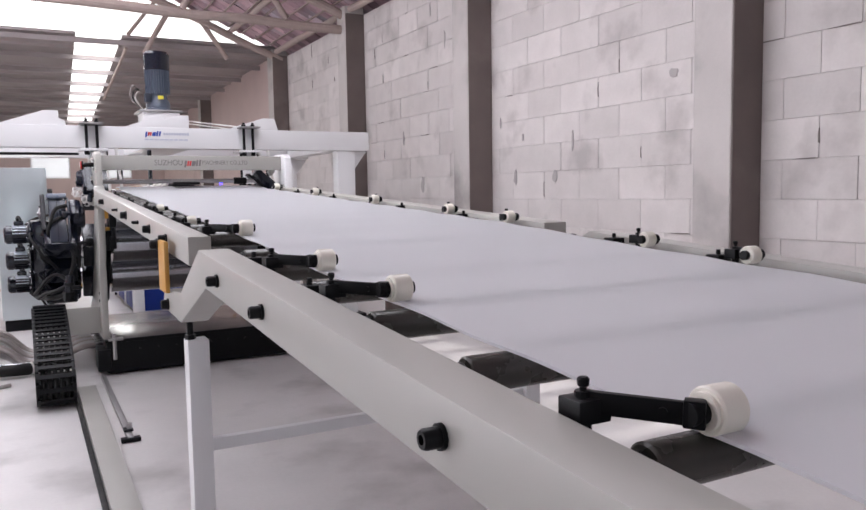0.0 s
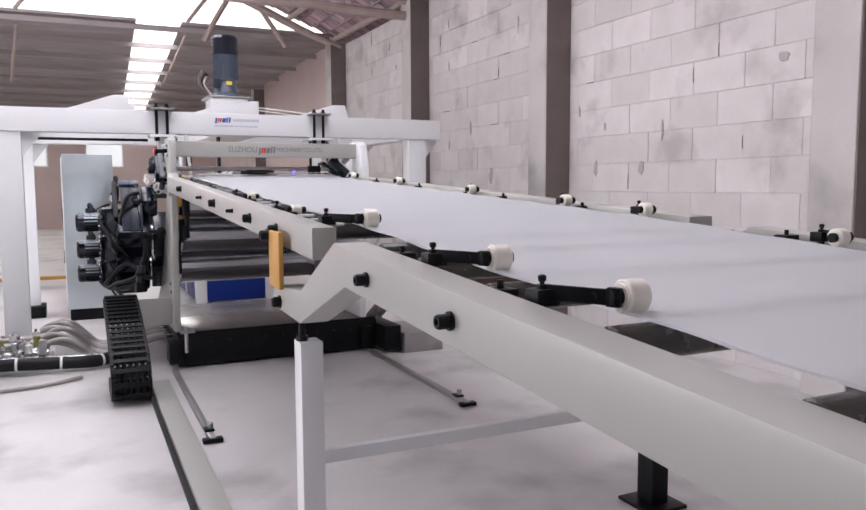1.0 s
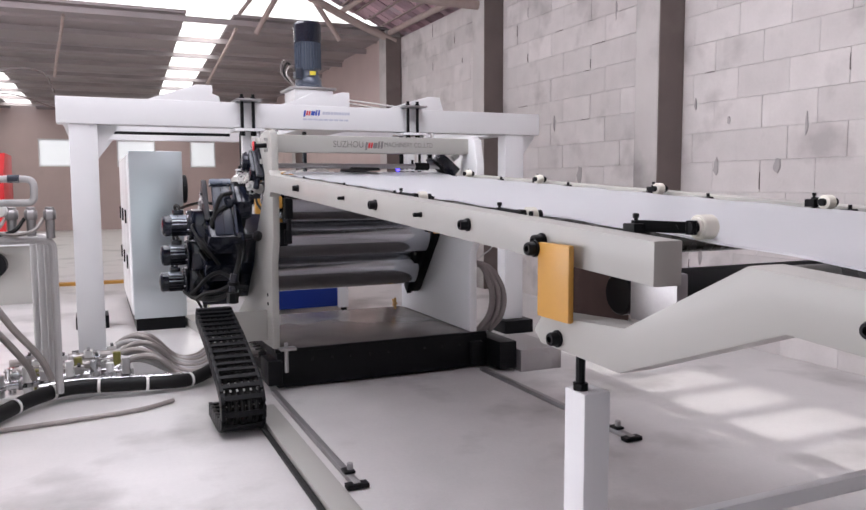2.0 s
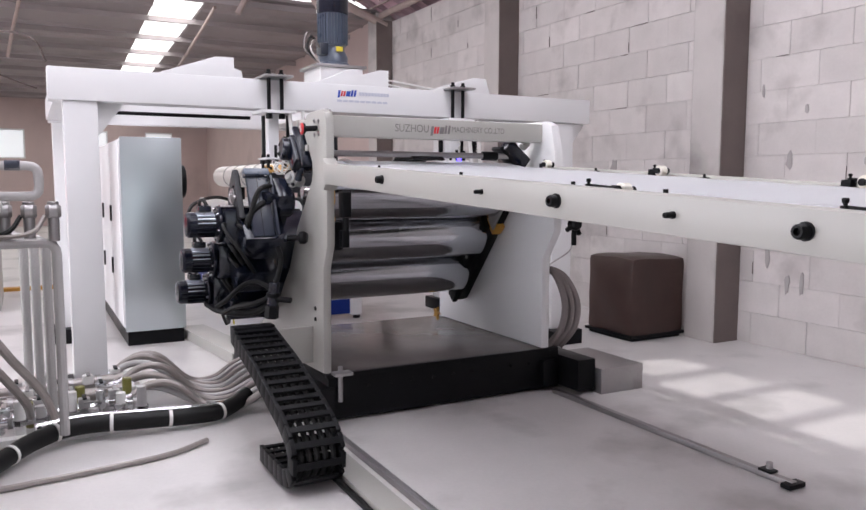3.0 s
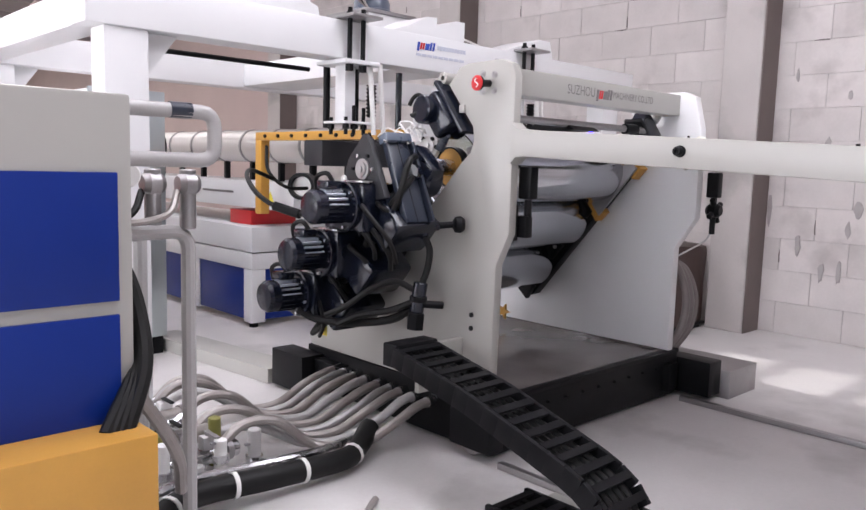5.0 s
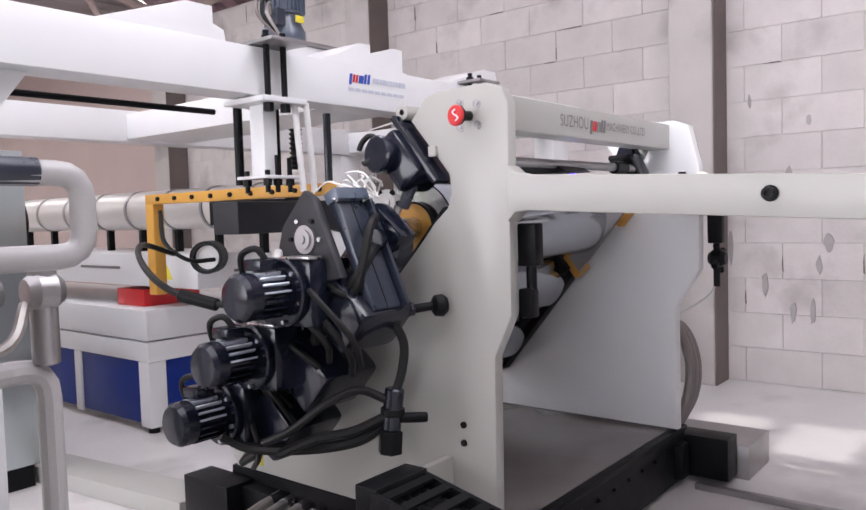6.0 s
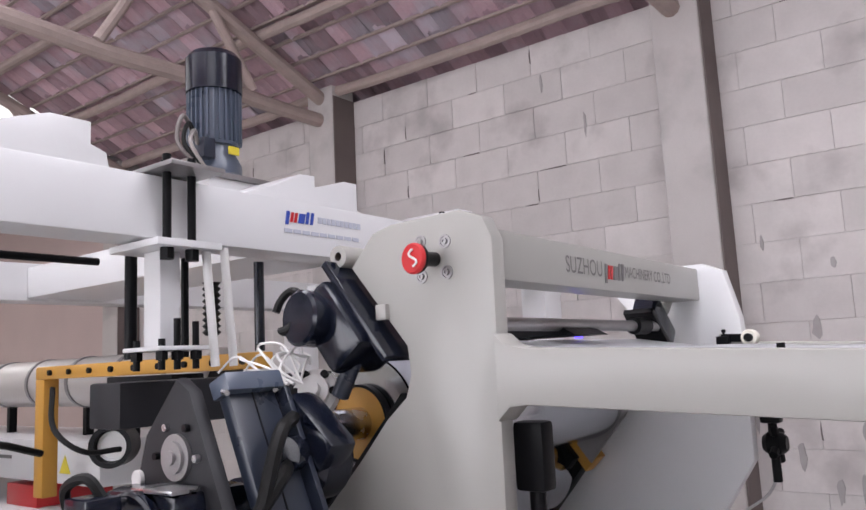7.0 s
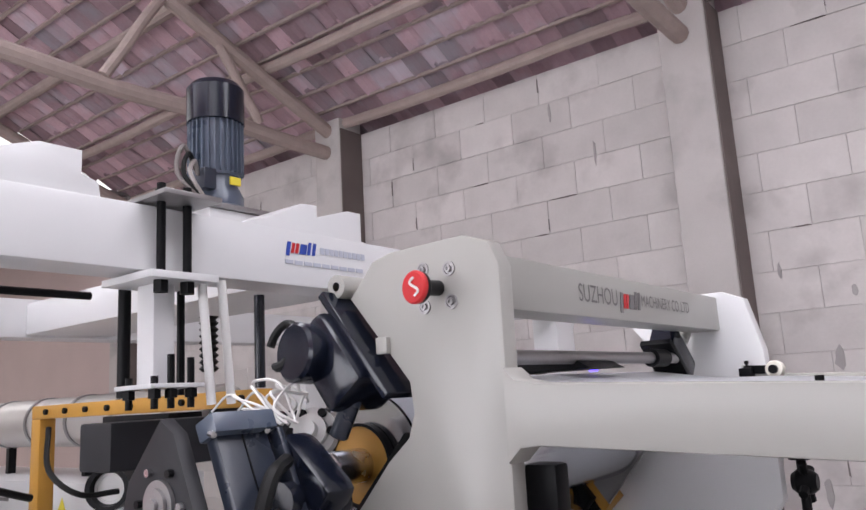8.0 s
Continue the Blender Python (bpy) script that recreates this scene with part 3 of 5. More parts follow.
def guide_wheel(y, side, low=0.0):
    """A nylon wheel on a black arm that holds the sheet's edge down."""
    x_in = 1.01 if side > 0 else 2.60
    s = side
    z = sheet_z(y)
    ya = y + 0.115
    g = thing("guide_wheel", (x_in, ya, z), "off-white nylon guide wheel on a black arm at the sheet's edge", "guide wheel", "guide wheels")
    wx = x_in + s * (0.10 if s < 0 or low else 0.165)
    z -= low
    k = 0.78 if s < 0 else (0.68 if low else 0.85)
    zc = z + 0.037 * k
    part("post", C((x_in + s * 0.03, ya, z - 0.05), (x_in + s * 0.03, ya, z + 0.048), 0.012, 10), BLACK, g)
    part("clamp", B((min(x_in + s * 0.005, x_in + s * 0.06), ya - 0.024, z + 0.006), (max(x_in + s * 0.005, x_in + s * 0.06), ya + 0.024, z + 0.040), 0.004), BLACK, g)
    part("knob", lathe(bmesh.new(), (x_in + s * 0.03, ya, z + 0.046), (0, 0, 1), [(-0.008, 0), (-0.008, 0.005), (0.007, 0.005), (0.009, 0.008), (0.018, 0.009), (0.021, 0.006), (0.021, 0)], 12), BLACK, g)
    b = bmesh.new()
    d = Vector((wx - s * 0.045, y, zc)) - Vector((x_in + s * 0.03, ya, z + 0.035))
    m = Matrix.Translation(Vector((x_in + s * 0.03, ya, z + 0.035))) @ d.to_track_quat("X", "Z").to_matrix().to_4x4()
    box(b, (0, -0.006, -0.017), (d.length - 0.012, 0.006, 0.014), 0.002, m)
    box(b, (d.length - 0.016, -0.012, -0.019), (d.length + 0.012, 0.010, 0.018), 0.003, m)
    part("arm", b, BLACK, g)
    part("arm_screw", C(m @ Vector((d.length * 0.72, -0.006, -0.001)), m @ Vector((d.length * 0.72, -0.010, -0.001)), 0.006, 8), BLACK, g)
    part("axle", C((wx - s * 0.06, y, zc), (wx + s * 0.03, y, zc), 0.016, 12), BLACK, g)
    w0 = Vector((wx - s * 0.035, y, zc))
    turning(part("wheel", lathe(bmesh.new(), w0, (s, 0, 0), [(h * k, r * k) for h, r in ((0, 0.018), (0, 0.030), (0.006, 0.031), (0.006, 0.036), (0.010, 0.039), (0.058, 0.039), (0.063, 0.035), (0.063, 0.018))], 24), NYLON, g, "off-white nylon wheel"), w0, -52)
    return g


for y in (1.31, 2.27, 2.78, 3.70, 4.45, 5.40):
    guide_wheel(y, 1, 0.024 if y > 4 else 0.0)
for y in (1.55, 2.36, 2.84, 3.80, 4.41, 5.45, 6.66, 7.74):
    guide_wheel(y, -1)
for x0, x1, side in RAILS:
    xi = x1 if side > 0 else x0
    for y in (2.55, 3.1, 4.35, 5.15, 5.6, 6.4, 7.3):
        c = thing("sensor_clamp", (xi, y, sheet_z(y)), "small black clamp bracket on the rail's inner edge", "clamp", "rail clamps")
        part("bracket", B((min(xi - side * 0.006, xi + side * 0.06), y - 0.03, sheet_z(y) - 0.03), (max(xi - side * 0.006, xi + side * 0.06), y + 0.03, sheet_z(y) + 0.004), 0.004), BLACK, c)
        part("screw", C((xi + side * 0.03, y, sheet_z(y)), (xi + side * 0.03, y, sheet_z(y) + 0.022), 0.008, 8), BLACK, c)

# ---- writing ----
def lettering(words, x, y, z, height, width, mat, parent):
    """Flat printed words on a face that looks south, drawn to a height and a width."""
    cu = bpy.data.curves.new("lettering", "FONT")
    cu.body = words
    tmp = bpy.data.objects.new("lettering", cu)
    me = bpy.data.meshes.new_from_object(tmp)
    bpy.data.objects.remove(tmp)
    co = np.array([v.co for v in me.vertices])
    lo, hi = co.min(axis=0), co.max(axis=0)
    me.transform(Matrix.Diagonal((width / (hi[0] - lo[0]), height / (hi[1] - lo[1]), 1, 1)) @ Matrix.Translation((-lo[0], -lo[1], 0)))
    me.transform(Matrix.Translation(Vector((x, y, z)) - ORIGIN[parent]) @ Matrix.Rotation(radians(90), 4, "X"))
    me.materials.clear()
    me.materials.append(mat)
    ob = new("lettering", me)
    ob.parent = parent
    ORIGIN[ob] = ORIGIN[parent]
    return ob


def emblem(x, y, z, w, h, mat, parent):
    """A maker's mark as plain slanting strokes, the second one red."""
    for a, b_, lo, hi, m in ((0.02, 0.13, -0.25, 0.85, mat), (0.18, 0.27, 0, 0.8, RED), (0.31, 0.40, 0, 0.8, RED), (0.45, 0.66, 0, 0.8, mat), (0.70, 0.80, 0, 1.0, mat), (0.86, 0.96, 0, 1.0, mat)):
        sl = 0.06 * w
        pts = [(x + a * w, z + lo * h), (x + b_ * w, z + lo * h), (x + b_ * w + sl, z + hi * h), (x + a * w + sl, z + hi * h)]
        part("logo_shape", P(pts, y, y + 0.002, "y"), m, parent, smooth=0)


# ---- calender: frame, rolls, drives ----
cal = thing("roll_calender", (1.86, 8.5, 0), "ivory painted three-roll calender on a black wheeled base", "calender")
PL = [(7.97, 0.325), (8.3, 0.31), (9.52, 0.31), (9.56, 0.36), (9.02, 0.62), (8.67, 0.93), (8.475, 1.235), (8.31, 1.405), (8.225, 1.50), (8.160, 1.555), (8.142, 1.61), (8.150, 1.68), (8.33, 1.895), (8.25, 1.98), (8.19, 1.995), (7.975, 2.0), (7.905, 1.975), (7.88, 1.92), (7.885, 1.16), (7.96, 1.0)]
PR = [(7.93, 0.33), (9.50, 0.33), (9.50, 0.58), (9.02, 0.62), (8.745, 0.92), (8.24, 1.50), (8.20, 1.60), (8.17, 1.69), (8.34, 1.91), (8.19, 1.985), (7.93, 1.985), (7.85, 1.95), (7.80, 1.75), (7.80, 1.20), (7.93, 1.0)]
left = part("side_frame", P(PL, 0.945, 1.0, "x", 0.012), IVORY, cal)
# white instead of ivory carries the brighter light that falls on this frame
right = part("side_frame", P(PR, 2.62, 2.69, "x", 0.012), WHITE, cal, "side frame coloured whiter for the stronger light on it")
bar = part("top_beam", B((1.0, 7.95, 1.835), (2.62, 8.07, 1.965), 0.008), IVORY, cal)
lettering("SUZHOU", 1.445, 7.9485, 1.877, 0.050, 0.245, TEXT, bar)
lettering("MACHINERY CO.,LTD", 1.868, 7.9485, 1.879, 0.044, 0.42, TEXT, bar)
emblem(1.70, 7.9465, 1.872, 0.155, 0.056, TEXT, bar)
part("chain_bracket", B((0.64, 8.165, 0.36), (0.944, 8.195, 0.60), 0.004), IVORY, cal)
for y, z in ((8.07, 1.955), (8.02, 1.945)):
    for dy in (0.0,):
        part("cap_screw", hexbolt(bmesh.new(), (1.02, y, z + 0.045), (0, 0, 1), 0.012, 0.014), DULL, cal)
for y, z in ((8.014, 1.927), (8.012, 1.851), (8.089, 1.848), (8.089, 1.935)):
    part("socket_screw", lathe(bmesh.new(), (0.945, y, z), (-1, 0, 0), [(0, 0), (0, 0.017), (0.004, 0.017), (0.004, 0.013), (0.001, 0.012), (0.001, 0.008), (0.008, 0.008), (0.008, 0.004), (0.004, 0.004), (0.004, 0)], 16), DULL, cal)
for y, z in ((8.11, 0.73), (8.11, 0.66), (8.58, 0.41)):
    part("screw", C((0.945, y, z), (0.938, y, z), 0.013, 12), BLACK, cal)
hw = part("stop_button", C((0.95, 8.049, 1.887), (0.855, 8.032, 1.879), 0.018, 14, 0.003), BLACK, cal, "black neck of the stop button")
part("disc_rim", lathe(bmesh.new(), (0.862, 8.032, 1.879), (-1, 0.10, 0), [(0, 0), (0, 0.033), (0.005, 0.036), (0.014, 0.036), (0.014, 0)], 28), BLACK, hw)
part("red_disc", lathe(bmesh.new(), (0.848, 8.0335, 1.879), (-1, 0.10, 0), [(0, 0), (0, 0.037), (0.007, 0.037), (0.011, 0.033), (0.011, 0)], 28), RED, hw, "round red push disc with a white arrow")
arrow = bmesh.new()
pipe(arrow, [(0.832, 8.028 + 0.011 * math.sin(s * 6.28), 1.879 + 0.020 * (1 - 2 * s)) for s in [k / 10 for k in range(11)]], 0.003, 6, 2)
part("arrow_mark", arrow, PALE, hw)
b = bmesh.new()
lathe(b, (1.02, 8.36, 1.93), (-1, 0, 0), [(0, 0.012), (0, 0.03), (0.09, 0.03), (0.09, 0.012)], 14)
part("lifting_eye", b, IVORY, cal)
part("mount_block", B((0.93, 8.20, 1.75), (0.95, 8.235, 1.79), 0.004), IVORY, cal)

# base
base = part("base_frame", B((0.97, 7.955, 0.02), (2.80, 9.60, 0.295), 0.006), BLACK, cal, "black painted steel base frame")
part("deck_plate", B((1.002, 7.985, 0.296), (2.618, 9.55, 0.322), 0.003), DECK, cal, "dull grey steel deck plate between the side frames")
part("deck_edge", B((0.955, 7.935, 0.297), (2.78, 7.984, 0.323), 0.003), BLACK, cal)
part("end_block", B((2.80, 7.72, 0.03), (2.96, 8.30, 0.26), 0.006), BLACK, cal)
for k in range(9):
    part("rivet", hexbolt(bmesh.new(), (1.25 + 0.16 * k, 7.955, 0.22), (0, -1, 0), 0.010, 0.012), BLACK, base)
for x in (0.98, 2.72):
    for y in (8.05, 9.3):
        wh = part("wheel_box", B((x - 0.09, y - 0.14, 0.05), (x + 0.02, y + 0.14, 0.24), 0.008), BLACK, cal)
        part("wheel", C((x - 0.07, y, 0.10), (x - 0.02, y, 0.10), 0.085, 22, 0.006), DULL, wh)
part("jack_screw", C((1.03, 7.90, 0.15), (1.03, 7.90, 0.38), 0.016, 10), DULL, cal)
part("jack_foot", B((0.98, 7.85, 0.325), (1.10, 7.934, 0.345), 0.003), DULL, cal)
part("side_box", B((2.97, 7.66, 0.0), (3.37, 8.30, 0.19), 0.006), DULL, cal, "grey sheet steel box beside the base")

# rolls
ROLLS = ((8.46, 1.475), (8.735, 1.150), (9.01, 0.825))
for i, (y, z) in enumerate(ROLLS):
    r = part("roll", lathe(bmesh.new(), (1.12, y, z), (1, 0, 0), [(0, 0), (0, 0.19), (0.004, 0.195), (1.406, 0.195), (1.41, 0.19), (1.41, 0)], 64), CHROME, cal, "polished chrome steel roll")
    part("journal", C((0.98 if i == 0 else 0.80, y, z), (2.80, y, z), 0.045 if i == 0 else 0.07, 24, 0.004), STEEL, r)
    part("end_disc", lathe(bmesh.new(), (1.118, y, z), (-1, 0, 0), [(0, 0.03), (0, 0.102), (0.016, 0.102), (0.016, 0.03)], 40), OCHRE if i == 0 else DULL, r)
    part("end_ring", lathe(bmesh.new(), (1.118, y, z), (-1, 0, 0), [(0, 0.102), (0, 0.110), (0.024, 0.110), (0.024, 0.102)], 40), BLACK, r)
    for x0, x1 in ((0.86, 1.085), (2.62, 2.80))[1 if i == 0 else 0:]:
        q = Matrix.Translation((0, y, z)) @ Matrix.Rotation(radians(-49), 4, "X")
        part("bearing_block", box(bmesh.new(), (x0, -0.145, -0.17), (x1, 0.145, 0.13), 0.012, q), NAVY if x0 < 2 else BLACK, r, "dark enamelled bearing block")
# slide rails along the sloping edges
for x0, x1 in ((1.06, 1.10), (2.535, 2.618)):
    part("slide_rail", P([(8.16, 1.56), (8.27, 1.56), (9.10, 0.66), (9.12, 0.60), (9.06, 0.54), (8.99, 0.565)], x0, x1, "x", 0.006), BLACK, cal)
    if x0 < 2:
        continue
    part("slide_cap", P([(8.15, 1.50), (8.25, 1.60), (8.31, 1.54), (8.21, 1.43)], x0 - 0.004, x1 + 0.001, "x", 0.006), OCHRE, cal)
    part("slide_stop", P([(8.42, 1.20), (8.50, 1.31), (8.56, 1.25), (8.48, 1.14)], x0 - 0.006, x1 + 0.001, "x", 0.01), OCHRE, cal)
    part("slide_shoe", P([(8.50, 1.20), (8.58, 1.30), (9.02, 0.80), (8.94, 0.70)], x0 - 0.06, x0 - 0.002, "x", 0.01), BLACK, cal)
    part("slide_link", P([(8.17, 1.50), (8.23, 1.56), (8.50, 1.26), (8.44, 1.18)], x0 - 0.03, x0 - 0.007, "x", 0.006), DULL, cal)
    part("end_bracket", P([(8.93, 0.68), (9.02, 0.74), (9.10, 0.60), (9.02, 0.53)], x0 - 0.05, x0 - 0.003, "x", 0.006), BLACK, cal)
    for a in range(3):
        c = Vector((x0 - 0.062, 8.62 + 0.14 * a, 1.10 - 0.16 * a))
        part("shoe_bolt", C(c, c + Vector((-0.012, 0, 0)), 0.014, 8), DULL, cal)
for z0, z1 in ((1.405, 1.50), (1.14, 1.33)):
    part("slide_stop", B((1.002, 8.0, z0), (1.05, 8.09, z1), 0.014), OCHRE, cal)
# adjusting cylinder inside the left frame and on the right frame
for x, y0 in ((1.065, 7.87), (2.77, 7.76)):
    cy = part("adjusting_unit", B((x - 0.035, y0 - 0.04, 1.33), (x + 0.025, y0 + 0.04, 1.49), 0.012), BLACK, cal)
    if x < 2:
        part("lower_block", B((x - 0.035, y0 - 0.02, 1.14), (x + 0.02, y0 + 0.04, 1.25), 0.012), BLACK, cy)
        part("rod", C((x, y0, 1.20), (x, y0, 1.34), 0.02, 12), BLACK, cy)
        continue
    part("rod", C((x, y0, 1.10), (x, y0, 1.34), 0.018, 12), BLACK, cy)
    part("valve_body", lathe(bmesh.new(), (x, y0 - 0.05, 1.25), (0, 1, 0), [(0, 0), (0, 0.03), (0.02, 0.045), (0.07, 0.045), (0.09, 0.03), (0.09, 0)], 16), BLACK, cy)
    for a in range(4):
        d = Vector((math.cos(a * math.pi / 2 + 0.5), 0, math.sin(a * math.pi / 2 + 0.5)))
        c = Vector((x, y0 - 0.01, 1.25))
        part("valve_port", C(c + d * 0.04, c + d * 0.085, 0.018, 10, 0.003), BLACK, cy)
part("bracket_box", B((1.002, 7.93, 1.12), (1.07, 7.99, 1.30), 0.008), BLACK, cal)

# shaft over the sheet with bevel gear
sh = part("cross_shaft", C((1.0, 8.10, 1.735), (2.40, 8.06, 1.735), 0.020, 16), DULL, cal)
part("shaft_collar", C((2.18, 8.066, 1.735), (2.30, 8.063, 1.735), 0.032, 16, 0.004), BLACK, sh)
gb = part("gear_head", box(bmesh.new(), (-0.10, -0.05, -0.05), (0.12, 0.05, 0.05), 0.012, pose(2.47, 8.10, 1.755, 0, 40, 0)), NAVY, cal, "dark gear head on a slanted flange")
part("flange", box(bmesh.new(), (-0.14, -0.06, -0.075), (0.16, 0.06, -0.052), 0.004, pose(2.47, 8.10, 1.755, 0, 40, 0)), BLACK, gb)
part("cap", C((2.53, 8.08, 1.80), (2.58, 8.08, 1.84), 0.028, 14, 0.004), IVORY, gb)
part("die_cover", P([(8.02, 1.70), (8.30, 1.70), (8.42, 1.66), (8.30, 1.74), (8.1, 1.745)], 1.62, 1.86, "x", 0.004), BLACK, cal)
part("signal_lamp", C((2.10, 8.25, 1.70), (2.10, 8.25, 1.735), 0.016, 12, 0.003), LED, cal, "small lit blue signal lamp")

# head motor on the sloping face of the left frame
FACE = Matrix.Translation((0.99, 8.265, 1.79)) @ Matrix.Rotation(radians(-128), 4, "X")
hm = part("head_motor", box(bmesh.new(), (-0.10, -0.165, 0.004), (0.08, 0.165, 0.026), 0.004, FACE), NAVY, cal, "dark blue-black worm gear motor")
part("gear_case", box(bmesh.new(), (-0.13, -0.12, 0.026), (0.06, 0.10, 0.16), 0.025, FACE), NAVY, hm)
part("motor_body", lathe(bmesh.new(), (0.98, 8.385, 1.755), (-1, 0.12, 0.08), [(0, 0), (0, 0.070), (0.10, 0.072), (0.105, 0.074), (0.155, 0.074), (0.162, 0.066), (0.162, 0)], 28), NAVY, hm)
t0 = Vector((0.845, 8.47, 1.79))
part("cable_loop", pipe(bmesh.new(), [t0 + Vector((0.02 * math.sin(radians(a)), 0.045 * math.cos(radians(a)), 0.055 * math.sin(radians(a)))) for a in range(0, 271, 30)] + [t0 + Vector((0.05, -0.08, -0.06))], 0.011, 8, 3), RUBBER, hm)
part("shaft_link", C((0.93, 8.31, 1.66), (0.92, 8.36, 1.56), 0.024, 14, 0.004), SLATE, hm)

# drive gear motors in a slanting row: reducers on the roll ends, small motors before them
DRIVES = ((8.50, 1.27), (8.70, 1.02), (8.90, 0.78))
for i, ((y, z), (my, mz)) in enumerate(zip(ROLLS, DRIVES)):
    q = Matrix.Translation((0, y, z)) @ Matrix.Rotation(radians(-49), 4, "X")
    gm = part("drive_motor", box(bmesh.new(), (0.74 if i == 0 else 0.60, -0.15, -0.20), (0.84, 0.15, 0.0 if i == 0 else 0.12), 0.03, q), NAVY, cal, "blue-black enamelled gear motor with small ribbed motor")
    cc = q @ Vector((0.60, 0.0, -0.03))
    if i:
        part("gear_cover", lathe(bmesh.new(), cc, (-1, 0, 0), [(0, 0), (0, 0.145), (0.03, 0.145), (0.05, 0.13), (0.05, 0.085), (0.07, 0.085), (0.07, 0)], 28), NAVY, gm)
    for a in range(8 if i else 0):
        c = cc + Vector((-0.045, 0.115 * math.cos(a * 0.785), 0.115 * math.sin(a * 0.785)))
        part("bolt", C(c, c + Vector((-0.016, 0, 0)), 0.010, 8), STEEL if a % 2 else BLACK, gm)
    part("gear_neck", box(bmesh.new(), (0.43, my - 0.13, mz - 0.125), (0.64, my + 0.15, mz + 0.12), 0.03), NAVY, gm)
    part("flange_disc", lathe(bmesh.new(), (0.43, my, mz), (-1, 0, 0), [(0, 0), (0, 0.118), (0.006, 0.122), (0.022, 0.122), (0.028, 0.116), (0.028, 0)], 30), NAVY, gm)
    for a in range(6):
        c = Vector((0.402, my + 0.104 * math.cos(a * 1.047 + 0.3), mz + 0.104 * math.sin(a * 1.047 + 0.3)))
        part("bolt", C(c, c + Vector((-0.012, 0, 0)), 0.008, 8), STEEL, gm)
    part("motor", lathe(bmesh.new(), (0.402, my, mz), (-1, 0, 0), [(0, 0), (0, 0.080), (0.012, 0.080), (0.012, 0.070), (0.130, 0.070), (0.130, 0.083), (0.175, 0.083), (0.192, 0.070), (0.198, 0.03), (0.198, 0)], 26), NAVY, gm)
    # upper fins are coloured pale for the reflected daylight on the dark enamel
    for k in range(15):
        a = radians(-30 + 20 * k)
        u = Matrix.Translation((0, my, mz)) @ Matrix.Rotation(a, 4, "X")
        part("cooling_fin", box(bmesh.new(), (0.276, 0.066, -0.0035), (0.388, 0.085, 0.0035), 0.001, u), FIN_GLINT if 5 <= k <= 10 else NAVY, gm)
    part("terminal_box", B((0.29, my - 0.04, mz + 0.085), (0.37, my + 0.05, mz + 0.125), 0.008), NAVY, gm)
    part("clip_bar", B((0.425, my - 0.13, mz + 0.118), (0.50, my + 0.02, mz + 0.128), 0.003), STEEL, gm)
    part("rotary_joint", lathe(bmesh.new(), (0.82, y - 0.12, z - 0.03), (-1, -0.3, 0), [(0, 0), (0, 0.05), (0.05, 0.05), (0.05, 0.032), (0.12, 0.032), (0.12, 0.042), (0.16, 0.042), (0.16, 0)], 18), STEEL if i == 1 else NAVY, gm)
    part("name_plate", B((0.597, y - 0.13, z - 0.30), (0.600, y - 0.09, z - 0.24)), YELLOW, gm, "small yellow plate", smooth=0)
    for k, dz in enumerate((-0.04, 0.05)):
        part("hose", pipe(bmesh.new(), [(0.72, y - 0.14, z + dz), (0.62, y - 0.20, z + dz - 0.04), (0.56, y - 0.18, z - 0.16 - 0.04 * k), (0.58, y - 0.02, z - 0.30)], 0.017, 8), RUBBER, gm)
    part("cable", pipe(bmesh.new(), [(0.35, my, mz + 0.12), (0.33, my + 0.03, mz + 0.16), (0.32, my + 0.10, mz + 0.13), (0.38, my + 0.14, mz + 0.02), (0.48, my + 0.12, mz - 0.08)], 0.012, 7), RUBBER, gm)
# top gear reducer: dark cheek plates with a bolted grey-blue front
tg = part("gear_reducer", P([(8.30, 1.32), (8.58, 1.26), (8.64, 1.38), (8.60, 1.50), (8.48, 1.63), (8.43, 1.60)], 0.51, 0.55, "x", 0.012), GRAPHITE, cal, "dark gear reducer with a bolted grey-blue front cover")
part("cover", lathe(bmesh.new(), (0.51, 8.47, 1.454), (-1, 0, 0), [(0, 0), (0, 0.052), (0.010, 0.052), (0.010, 0.036), (0.018, 0.036), (0.018, 0.016), (0.026, 0.016), (0.026, 0)], 22), DULL, tg)
part("sight_glass", lathe(bmesh.new(), (0.51, 8.62, 1.40), (-1, 0, 0), [(0, 0), (0, 0.02), (0.010, 0.02), (0.010, 0.012), (0.004, 0)], 14), PALE, tg)
part("front_cover", box(bmesh.new(), (0.575, -0.02, -0.44), (0.715, 0.02, 0.0), 0.01, Matrix.Translation((0, 8.40, 1.60)) @ Matrix.Rotation(radians(-24), 4, "X")), SLATE, tg, "grey-blue flat cover plate")
part("cover_rim", box(bmesh.new(), (0.56, -0.035, -0.045), (0.725, 0.03, 0.0), 0.006, Matrix.Translation((0, 8.40, 1.625)) @ Matrix.Rotation(radians(-24), 4, "X")), GREYBLUE, tg)
for dx in (0.56, 0.70):
    part("rim_bolt", C((dx, 8.372, 1.595), (dx, 8.358, 1.592), 0.008, 8), STEEL, tg)
part("cover_ridge", box(bmesh.new(), (0.725, -0.04, -0.44), (0.742, 0.02, -0.02), 0.004, Matrix.Translation((0, 8.40, 1.60)) @ Matrix.Rotation(radians(-24), 4, "X")), SLATE, tg)
